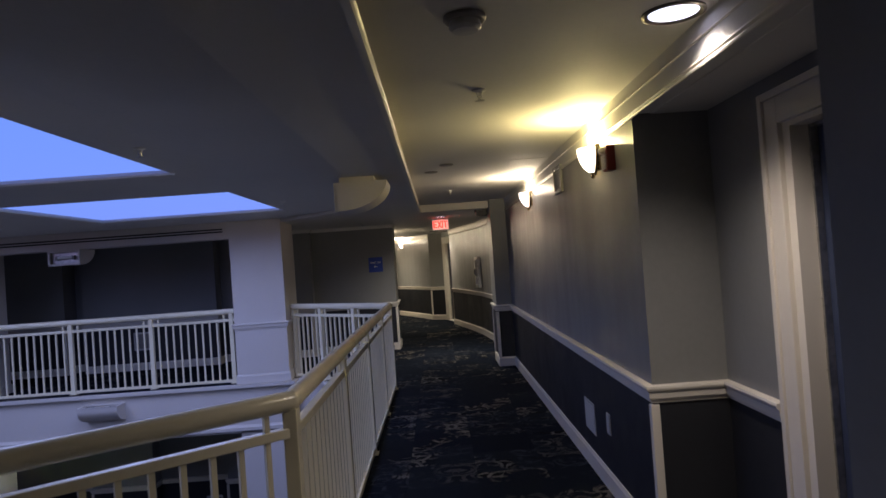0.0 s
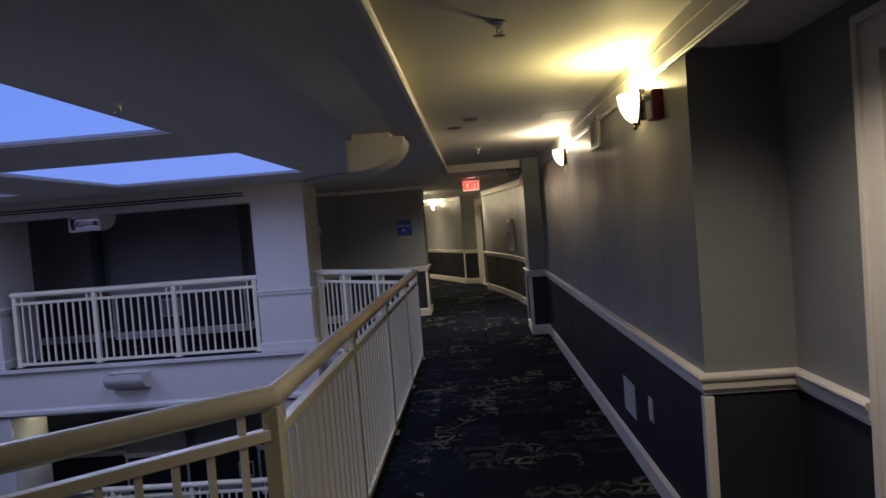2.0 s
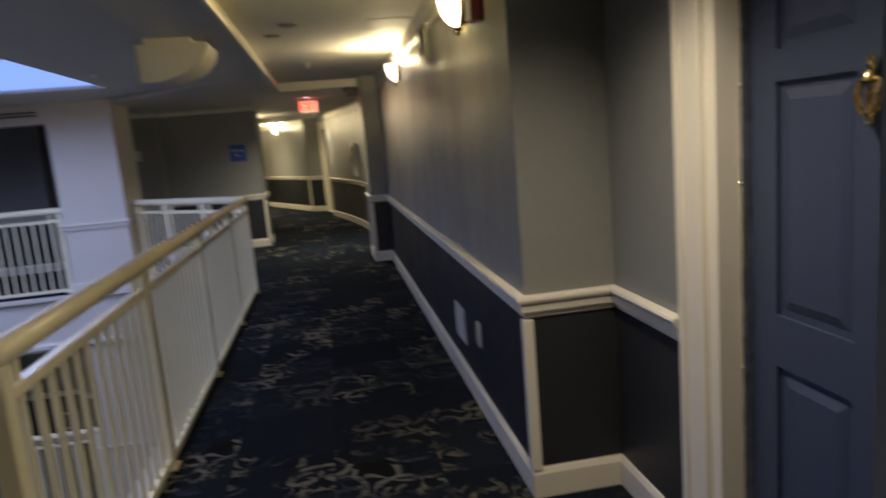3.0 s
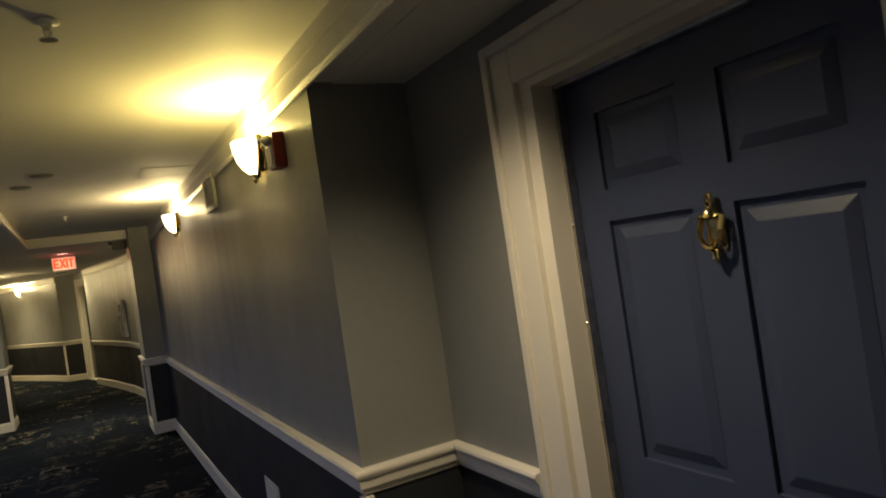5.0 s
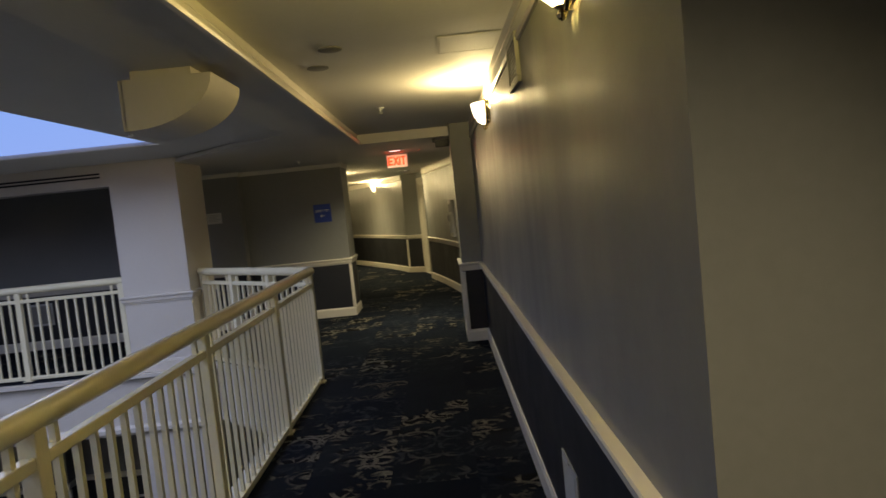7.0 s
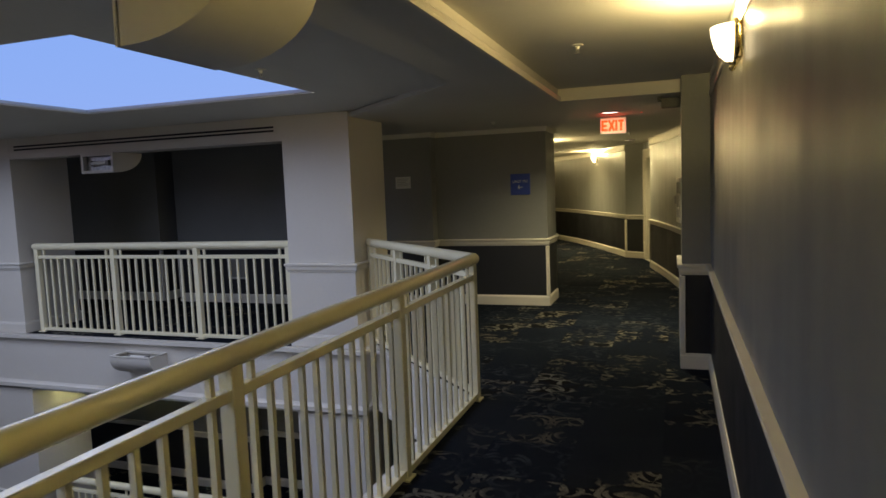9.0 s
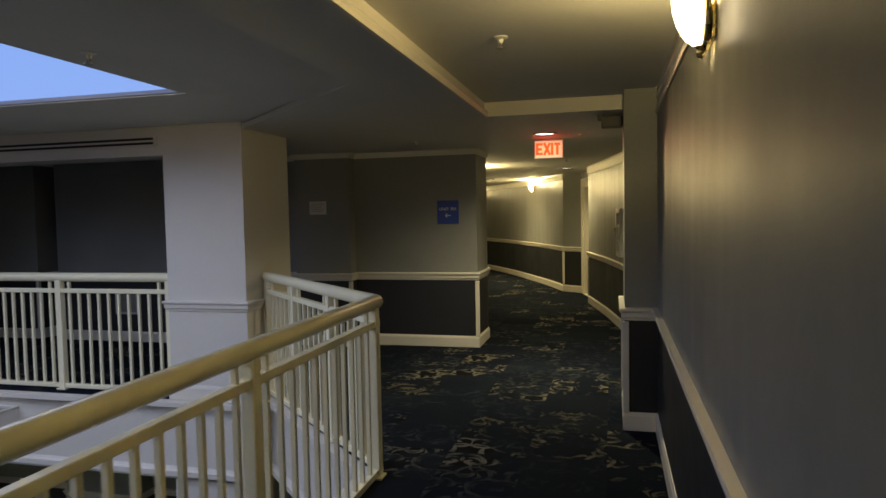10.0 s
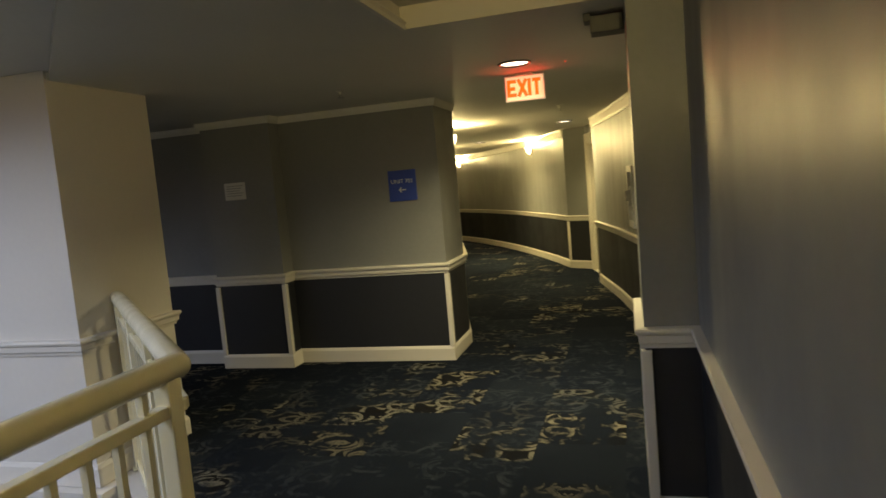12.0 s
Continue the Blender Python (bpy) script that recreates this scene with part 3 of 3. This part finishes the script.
    # lever on the side away from the hinges
    lever = part("lever_handle", bm_tube((0.395, deep, 0.97), (0.395, deep - 0.055, 0.97), 0.012, 12), M_STEEL, ob, "brushed steel lever handle", smooth=True)
    part("lever", bm_box(0.285, 0.405, deep - 0.066, deep - 0.050, 0.962, 0.980, 0.005), M_STEEL, lever)
    part("rose", bm_box(0.365, 0.425, deep - 0.008, deep, 0.86, 1.05, 0.006), M_STEEL, lever)
    # knocker
    kn = part("knocker", bm_box(-0.030, 0.030, deep - 0.014, deep, 1.512, 1.60, 0.010), M_GOLD, ob, "polished brass urn-shaped door knocker")
    part("finial", bm_lathe([(0.001, 0.072), (0.012, 0.066), (0.008, 0.052), (0.014, 0.044), (0.009, 0.030), (0.018, 0.018), (0.022, 0.0), (0.001, -0.002)], 14), M_GOLD, kn, smooth=True).location = (0, deep - 0.018, 1.60)
    ring = bmesh.new()
    prev = None
    for i in range(13):
        a = radians(180 + 180 * i / 12)
        p = (0.034 * math.cos(a), deep - 0.030, 1.562 + 0.052 * math.sin(a))
        if prev:
            bm_tube(prev, p, 0.0075, 8, bm=ring)
        prev = p
    bm_tube((-0.034, deep - 0.028, 1.562), (-0.036, deep - 0.018, 1.602), 0.008, 8, bm=ring)
    bm_tube((0.034, deep - 0.028, 1.562), (0.036, deep - 0.018, 1.602), 0.008, 8, bm=ring)
    bm_tube((-0.036, deep - 0.018, 1.602), (0.036, deep - 0.018, 1.602), 0.009, 8, bm=ring)
    part("ring", ring, M_GOLD, kn, smooth=True)
    kn.location, kn.scale = (0.006, 0, 0.32), (0.8, 1.0, 0.78)
    part("striker", bm_lathe([(0.001, 0.02), (0.014, 0.012), (0.010, 0.0), (0.013, -0.012), (0.001, -0.024)], 12), M_GOLD, kn, smooth=True).location = (0, deep - 0.018, 1.492)
    part("viewer", bm_tube((0, deep + 0.001, 1.545), (0, deep - 0.016, 1.545), 0.012, 12), M_GOLD, kn)
    return ob


door_unit("door_1", "closed navy six-panel door with brass knocker in an ivory frame", pose(1.49, 1.975, 0, 0, 0, -90), 1)
door_unit("door_2", "closed navy six-panel door in an ivory frame down the corridor", pose(0.425, 16.82, 0, 0, 0, -75.6), 2)


# ---- lights on the walls and ceiling ----
def sconce(label, at, yaw, watts, rgb, bowl_mat):
    """Half bowl uplight with a brass back plate. Local y points into the room."""
    ob = thing("wall_sconce", label, "wall lamp", "corridor wall lamps", pose(*at, 0, 0, yaw) )
    outer = [(0.012, -0.090), (0.036, -0.082), (0.064, -0.058), (0.085, -0.022), (0.098, 0.020), (0.103, 0.060)]
    inner = [(r - 0.006, z + 0.003) for r, z in reversed(outer)]
    bowl = bm_lathe(outer + inner, 20, 180.0, 0.0)
    bmesh.ops.transform(bowl, matrix=pose(0, 0.028, 0) @ Matrix.Diagonal((0.95, 0.92, 1, 1)), verts=bowl.verts)
    part("glass_bowl", bowl, bowl_mat, ob, "lit frosted glass bowl", smooth=True)
    part("back_plate", bm_box(-0.095, 0.095, 0.0, 0.014, -0.085, 0.075, 0.006), M_BRASS, ob, "brass back plate")
    for s in (-1, 1):
        prev, arm = None, bmesh.new()
        for r, z in [(0.103, 0.075), (0.105, 0.04), (0.099, 0.0), (0.084, -0.04), (0.058, -0.075), (0.022, -0.100)]:
            p = (s * r * 0.94, 0.024, z)
            if prev:
                bm_tube(prev, p, 0.011, 8, bm=arm)
            prev = p
        part("rim_strap", arm, M_BRASS, ob, "brass rim strap", smooth=True)
    part("finial", bm_lathe([(0.001, -0.155), (0.012, -0.148), (0.016, -0.136), (0.009, -0.126), (0.022, -0.116), (0.001, -0.108)], 14), M_BRASS, ob, "brass finial", smooth=True).location = (0, 0.034, 0.028)
    d = Vector((-math.sin(radians(yaw)), math.cos(radians(yaw))))
    lamp_point("sconce_bulb", (at[0] + d.x * 0.065, at[1] + d.y * 0.065, at[2] + 0.064), watts, rgb, 0.03)
    return ob


sconce("lit brass and frosted glass wall sconce beside the alarm", (1.105, 3.93, 2.13), 90, WARM_W, WARM, M_BOWL)
sconce("lit brass and frosted glass wall sconce further along the wall", (1.105, 6.80, 2.15), 90, WARM2_W, WARM2, M_BOWL2)
sconce("lit wall sconce on the curved wall", (-0.90, 19.66, 2.10), 114, FAR_W, WARM2, M_BOWL2)
sconce("lit wall sconce on the inner curved wall", (-1.345, 14.95, 2.12), -73, FAR_W, WARM2, M_BOWL2)
sconce("lit wall sconce on the inner wall round the bend", (-2.96, 19.35, 2.10), -66.5, FAR_W, WARM2, M_BOWL2)
sconce("lit wall sconce deep in the curved corridor", (-3.45, 24.22, 2.10), 124, FAR_W, WARM2, M_BOWL2)


def downlight(label, at, watts, rgb, lens, angle=150):
    ob = thing("downlight", label, "ceiling light", "recessed downlights", pose(*at))
    part("trim_ring", bm_lathe([(0.088, 0.0), (0.112, 0.0), (0.112, -0.006), (0.100, -0.010), (0.088, -0.003), (0.088, 0.0)], 28), M_RING, ob, "dark metal trim ring", smooth=True)
    part("lens", bm_lathe([(0.0005, -0.004), (0.05, -0.004), (0.088, -0.002), (0.088, -0.0005), (0.0005, -0.0005)], 28), lens, ob, "lit white lens", smooth=True)
    lamp_spot("downlight_bulb", (at[0], at[1], at[2] - 0.02), (at[0], at[1], 0), watts, rgb, angle, 0.9, 0.07)
    return ob


downlight("lit recessed downlight in the raised ceiling", (0.975, 2.19, TRAY - 0.001), 100.0, (1.0, 0.86, 0.60), M_LENS, 132)
M_LENS2 = glow("lit_far_downlight_lens", (1.0, 0.85, 0.82), 3.0)
downlight("lit recessed downlight at the start of the corridor", (0.30, -0.9, TRAY - 0.001), 120.0, (1.0, 0.84, 0.52), M_LENS, 150)
downlight("lit recessed downlight beside the exit sign", (0.19, 10.94, SOFFIT - 0.001), 225.0, (1.0, 0.90, 0.62), M_LENS2)
downlight("lit recessed downlight by the far door", (0.06, 16.1, SOFFIT - 0.001), 120.0, (1.0, 0.86, 0.5), M_LENS2)
downlight("lit recessed downlight deep in the curved corridor", (-1.75, 18.9, SOFFIT - 0.001), 230.0, (1.0, 0.86, 0.5), M_LENS2)


def exit_sign():
    ob = thing("exit_sign", "lit red and white exit sign hanging from the ceiling", "exit sign", "", pose(0.185, 11.4, 2.095, 0, 0, 4))
    housing = part("housing", bm_box(-0.145, 0.145, -0.02, 0.02, 0.0, 0.185, 0.006), M_WHITE, ob, "white housing")
    part("face_panel", bm_box(-0.135, 0.135, -0.0212, -0.0202, 0.010, 0.175), M_EXITFACE, housing, "glowing pale face panel")
    part("canopy", bm_box(-0.06, 0.06, -0.035, 0.035, 0.178, 0.1995, 0.004), M_WHITE, ob)
    z0, z1, t = 0.035, 0.155, 0.024
    def stroke(b, a, c):
        a, c = Vector((a[0], 0, a[1])), Vector((c[0], 0, c[1]))
        d = (c - a).normalized()
        n = Vector((-d.z, 0, d.x)) * t / 2
        lo = [b.verts.new(p + Vector((0, -0.0245, 0))) for p in (a - n, c - n, c + n, a + n)]
        hi = [b.verts.new(p + Vector((0, -0.0195, 0))) for p in (a - n, c - n, c + n, a + n)]
        b.faces.new(lo)
        b.faces.new(list(reversed(hi)))
        for i in range(4):
            b.faces.new((lo[i], lo[(i + 1) % 4], hi[(i + 1) % 4], hi[i]))
    letters = [[((-0.115, z0), (-0.115, z1)), ((-0.115, z1 - t / 2), (-0.060, z1 - t / 2)), ((-0.115, 0.0925), (-0.068, 0.0925)), ((-0.115, z0 + t / 2), (-0.060, z0 + t / 2))],
               [((-0.045, z0), (0.012, z1)), ((-0.045, z1), (0.012, z0))],
               [((0.034, z0), (0.034, z1))],
               [((0.085, z0), (0.085, z1)), ((0.055, z1 - t / 2), (0.116, z1 - t / 2))]]
    for strokes in letters:
        b = bmesh.new()
        for a, c in strokes:
            stroke(b, a, c)
        part("letter", b, M_EXIT, housing, "lit red letter")
    lamp_area("exit_sign_glow", pose(0.185, 11.36, 2.185, 90, 0, 4), 0.24, 0.12, 0.45, (1.0, 0.05, 0.02))
    return ob


exit_sign()


def quarter_light(label, m, w=0.27, d=0.42, h=0.25, mount=0.0):
    """Quarter-round indirect light. Local: pane in the plane y = 0 facing -y, hung from z = 0, body curving back along +y, width along x."""
    ob = thing("quarter_round_floodlight", label, "floodlight", "atrium floodlights", m)
    prof = [(0.0, 0.0), (0.0, -h)] + [(0.02 + (d - 0.02) * math.sin(radians(a)), -h * math.cos(radians(a)) if a < 90 else 0.0) for a in range(0, 91, 10)]
    body = bmesh.new()
    for s in (-1, 1):
        vs = [body.verts.new((s * w, y, z)) for y, z in prof]
        body.faces.new(vs)
    body.verts.ensure_lookup_table()
    k = len(prof)
    for i in range(k):
        j = (i + 1) % k
        if (i, j) != (0, 1):
            body.faces.new((body.verts[i], body.verts[j], body.verts[k + j], body.verts[k + i]))
    housing = part("housing", body, M_COL, ob, "white curved housing", smooth=True)
    if mount:
        part("mount", bm_box(-w + 0.04, w - 0.04, 0.03, d * 0.75, -0.002, mount), M_COL, ob)
    fr = bmesh.new()
    for x0, x1, z0, z1 in ((-w, w, -0.03, 0.0), (-w, w, -h, -h + 0.03), (-w, -w + 0.03, -h + 0.03, -0.03), (w - 0.03, w, -h + 0.03, -0.03)):
        bm_box(x0, x1, -0.012, 0.006, z0, z1, bm=fr)
    part("frame", fr, M_COL, ob)
    part("reflector", bm_box(-w + 0.03, w - 0.03, 0.05, 0.06, -h + 0.03, -0.03), M_STEEL, housing, "dull metal reflector")
    part("tube_lamp", bm_tube((-0.10, 0.025, -h / 2), (0.10, 0.025, -h / 2), 0.022, 12), M_WHITE, housing, "white lamp tube", smooth=True)
    for s in (-1, 1):
        part("socket", bm_box(s * 0.12 - 0.02, s * 0.12 + 0.02, 0.004, 0.05, -h / 2 - 0.03, -h / 2 + 0.03, 0.004), M_VENT, housing)
    return ob


quarter_light("white quarter-round floodlight under the corridor ceiling", pose(-0.70, 5.425, 2.252, 0, 0, -90), 0.225, 0.415, 0.232, 0.05)
quarter_light("white quarter-round floodlight under the far beam", pose(-5.24, 9.44, 2.099), 0.23, 0.42, 0.22)
quarter_light("white quarter-round uplight on the atrium fascia", pose(-4.80, 9.476, -0.15, -90, 0, 0), 0.28, 0.22, 0.26)

# ---- things on the wall and ceiling ----
alarm = thing("fire_alarm", "red fire alarm with clear strobe on the grey wall", "fire alarm", "", pose(1.105, 3.575, 2.075, 0, 0, 90) @ Matrix.Diagonal((0.8, 0.9, 0.8, 1)))
alarm_body = part("body", bm_box(-0.058, 0.058, 0.0, 0.055, -0.088, 0.088, 0.006), M_RED, alarm, "red plastic body")
for k in range(9):
    part("grille_slat", bm_box(-0.052, 0.052, 0.0605, 0.068, -0.075 + 0.0115 * k, -0.069 + 0.0115 * k), M_PLATE, alarm_body, "pale sounder slat")
part("strobe", bm_ball((0, 0.066, 0.055), 0.032, (1.1, 0.9, 0.8)), M_CLEAR, alarm, "clear strobe lens", smooth=True)

vent = thing("return_vent", "framed grey return air grille high on the wall", "air vent", "", pose(1.105, 5.2, 2.15, 0, 0, 90))
vf = bmesh.new()
for x0, x1, z0, z1 in ((-0.16, 0.16, 0.082, 0.11), (-0.16, 0.16, -0.11, -0.082), (-0.16, -0.13, -0.082, 0.082), (0.13, 0.16, -0.082, 0.082)):
    bm_box(x0, x1, 0, 0.02, z0, z1, 0.003, bm=vf)
vent_frame = part("frame", vf, M_VENT, vent, "grey metal frame")
part("backing", bm_box(-0.13, 0.13, 0.0, 0.004, -0.082, 0.082), M_BLACK, vent)
for k in range(9):
    part("slat", bm_box(-0.13, 0.13, 0.004, 0.014, -0.078 + 0.018 * k, -0.066 + 0.018 * k), M_VENT, vent_frame)

for y, z, w, h, lab in ((4.67, 0.375, 0.15, 0.11, "large pale access plate low on the wainscot"), (4.135, 0.445, 0.042, 0.068, "small pale outlet plate low on the wainscot")):
    o = thing("wall_plate", lab, "wall plate", "", pose(1.105, y, z, 0, 0, 90))
    part("plate", bm_box(-w, w, 0.0, 0.008, -h, h, 0.003), M_PLATE, o)
    part("inset", bm_box(-w * 0.8, w * 0.8, 0.0082, 0.011, -h * 0.8, h * 0.8, 0.002), M_PLATE, o)
    for s in (-1, 1):
        part("screw", bm_tube((0, 0.008, s * h * 0.9), (0, 0.012, s * h * 0.9), 0.005, 8), M_STEEL, o)
o = thing("wall_plate", "grey access panel low on the far gallery wall", "wall plate", "", pose(-5.23, 11.8, 0.51, 0, 0, 180))
part("plate", bm_box(-0.17, 0.17, 0.0, 0.012, -0.16, 0.16, 0.003), M_PLATE, o)
part("inset", bm_box(-0.14, 0.14, 0.0122, 0.016, -0.13, 0.13, 0.002), M_VENT, o)
o = thing("wall_plate", "pale framed plate low on the lower gallery wall", "wall plate", "", pose(-4.15, 11.8, -2.45, 0, 0, 180))
for x0, x1, z0, z1 in ((-0.14, 0.14, 0.11, 0.14), (-0.14, 0.14, -0.14, -0.11), (-0.14, -0.11, -0.11, 0.11), (0.11, 0.14, -0.11, 0.11)):
    part("frame_bar", bm_box(x0, x1, 0.0, 0.014, z0, z1), M_PLATE, o)


def text_mesh(body, size, parent, at, mat):
    c = bpy.data.curves.new("lettering", "FONT")
    c.body, c.size, c.align_x, c.align_y, c.extrude = body, size, "CENTER", "CENTER", 0.0012
    tmp = bpy.data.objects.new("lettering", c)
    scene.collection.objects.link(tmp)
    me = bpy.data.meshes.new_from_object(tmp.evaluated_get(bpy.context.evaluated_depsgraph_get()))
    bpy.data.objects.remove(tmp)
    me.materials.clear()
    me.materials.append(mat)
    ob = new("lettering", me)
    ob.parent = parent
    ob.matrix_local = at
    return tagged(ob, "white raised lettering")


sign = thing("unit_sign", "blue square sign with white unit number and arrow", "sign", "", pose(-1.045, 12.1, 1.575))
sign_plate = part("plate", bm_box(-0.128, 0.128, -0.012, 0.0, -0.135, 0.135, 0.003), M_BLUE, sign, "blue plastic plate")
text_mesh("UNIT 701", 0.050, sign_plate, pose(0, -0.0125, 0.035, 90, 0, 0), M_WHITE)
arrow = bmesh.new()
bm_box(-0.026, 0.032, -0.0145, -0.0122, -0.042, -0.034, bm=arrow)
for s in (-1, 1):
    v = [arrow.verts.new((x, -0.0146, -0.038 + s * z)) for x, z in ((-0.034, 0.0), (-0.026, -0.004), (-0.006, 0.020), (-0.013, 0.025))]
    arrow.faces.new(v)
part("arrow", arrow, M_WHITE, sign_plate, "white arrow")

notice = thing("paper_notice", "small white printed paper notice taped to the wall", "notice", "", pose(-2.60, 11.92, 1.655))
sheet = part("sheet", bm_box(-0.108, 0.108, -0.004, 0.0, -0.078, 0.078, 0.001), M_PAPER, notice)
for k in range(5):
    part("text_bar", bm_box(-0.085, 0.085 - 0.02 * (k % 3), -0.0052, -0.0042, 0.045 - 0.022 * k, 0.051 - 0.022 * k), M_INK, sheet, "faint line of print")

cab = thing("extinguisher_cabinet", "white fire extinguisher cabinet recessed in the curved wall", "cabinet", "", pose(0.925, 13.50, 1.27, 0, 0, 96))
cf = bmesh.new()
for x0, x1, z0, z1 in ((-0.20, 0.20, 0.25, 0.31), (-0.20, 0.20, -0.31, -0.25), (-0.20, -0.14, -0.25, 0.25), (0.14, 0.20, -0.25, 0.25)):
    bm_box(x0, x1, 0.0, 0.055, z0, z1, 0.004, bm=cf)
part("frame", cf, M_WHITE, cab, "white enamel frame")
part("back", bm_box(-0.14, 0.14, 0.0, 0.006, -0.25, 0.25), M_BLACK, cab)
part("window_bar", bm_box(-0.14, 0.14, 0.03, 0.045, 0.07, 0.10), M_WHITE, cab)
part("window_bar", bm_box(-0.14, 0.14, 0.03, 0.045, -0.13, -0.10), M_WHITE, cab)
part("pull", bm_box(0.15, 0.17, 0.055, 0.085, -0.05, 0.06, 0.004), M_STEEL, cab, "steel pull handle")

closer = thing("door_holder_box", "small grey box fixed at the top of the pilaster", "sensor box", "", pose(0.885, 9.9, 2.225, 0, 0, 90))
part("body", bm_box(-0.06, 0.06, 0.002, 0.16, -0.03, 0.05, 0.006), M_BOX, closer)
part("arm", bm_box(-0.05, 0.05, 0.155, 0.19, 0.03, 0.068, 0.004), M_BOX, closer)


def sprinkler(x, y, z):
    ob = thing("sprinkler", "small pale pendent sprinkler head in the ceiling", "sprinkler", "ceiling sprinklers", pose(x, y, z))
    part("escutcheon", bm_lathe([(0.001, -0.001), (0.034, -0.001), (0.036, -0.005), (0.016, -0.012), (0.010, -0.030), (0.001, -0.031)], 18), M_WHITE, ob, smooth=True)
    for s in (-1, 1):
        part("yoke", bm_tube((s * 0.010, 0, -0.028), (s * 0.004, 0, -0.052), 0.003, 6), M_STEEL, ob)
    part("deflector", bm_lathe([(0.001, -0.052), (0.024, -0.052), (0.024, -0.055), (0.001, -0.055)], 12), M_STEEL, ob, smooth=True)


for _s in ((0.34, 3.10, TRAY), (0.29, 7.75, TRAY), (-1.58, 7.23, HIGH), (-1.60, 3.72, HIGH), (0.20, 13.9, SOFFIT), (-1.12, 11.1, SOFFIT)):
    sprinkler(*_s)

smoke = thing("smoke_detector", "round dusty smoke detector on the ceiling", "smoke detector", "", pose(0.225, 2.09, TRAY))
part("base", bm_lathe([(0.001, -0.001), (0.072, -0.001), (0.074, -0.012), (0.066, -0.020), (0.001, -0.020)], 26), M_VENT, smoke, smooth=True)
part("chamber", bm_lathe([(0.052, -0.018), (0.056, -0.040), (0.044, -0.052), (0.001, -0.054)], 24), M_PLATE, smoke, smooth=True)
for x, y in ((0.215, 5.59), (0.08, 6.0)):
    disc = thing("ceiling_cover", "flat round blank cover on the corridor ceiling", "cover plate", "", pose(x, y, TRAY))
    part("disc", bm_lathe([(0.001, -0.001), (0.062, -0.001), (0.062, -0.006), (0.050, -0.010), (0.001, -0.010)], 22), M_VENT, disc, smooth=True)
hatch = thing("access_hatch", "flush square ceiling access hatch with thin frame", "hatch", "", pose(0.93, 5.75, TRAY))
part("panel", bm_box(-0.150, 0.150, -0.180, 0.180, -0.003, -0.0005, 0.001), M_CEIL, hatch)
hf = bmesh.new()
for x0, x1, y0, y1 in ((-0.165, 0.165, 0.184, 0.194), (-0.165, 0.165, -0.194, -0.184), (-0.165, -0.154, -0.184, 0.184), (0.154, 0.165, -0.184, 0.184)):
    bm_box(x0, x1, y0, y1, -0.004, -0.0005, bm=hf)
part("frame", hf, M_CEIL, hatch)

pilot = thing("indicator_light", "tiny red pilot light set in the soffit near the exit sign", "indicator", "", pose(0.506, 11.09, SOFFIT))
part("bezel", bm_lathe([(0.001, -0.001), (0.016, -0.001), (0.016, -0.005), (0.007, -0.007), (0.001, -0.007)], 14), M_WHITE, pilot, "white bezel", smooth=True)
part("lens", bm_ball((0, 0, -0.007), 0.006, (1, 1, 0.7)), M_EXIT, pilot, "lit red lens", smooth=True)

# lamps of the lower gallery
downlight("lit recessed downlight of the lower gallery", (-6.3, 10.0, -0.702), 2000.0, (0.95, 1.0, 0.62), M_LENS2, 160)
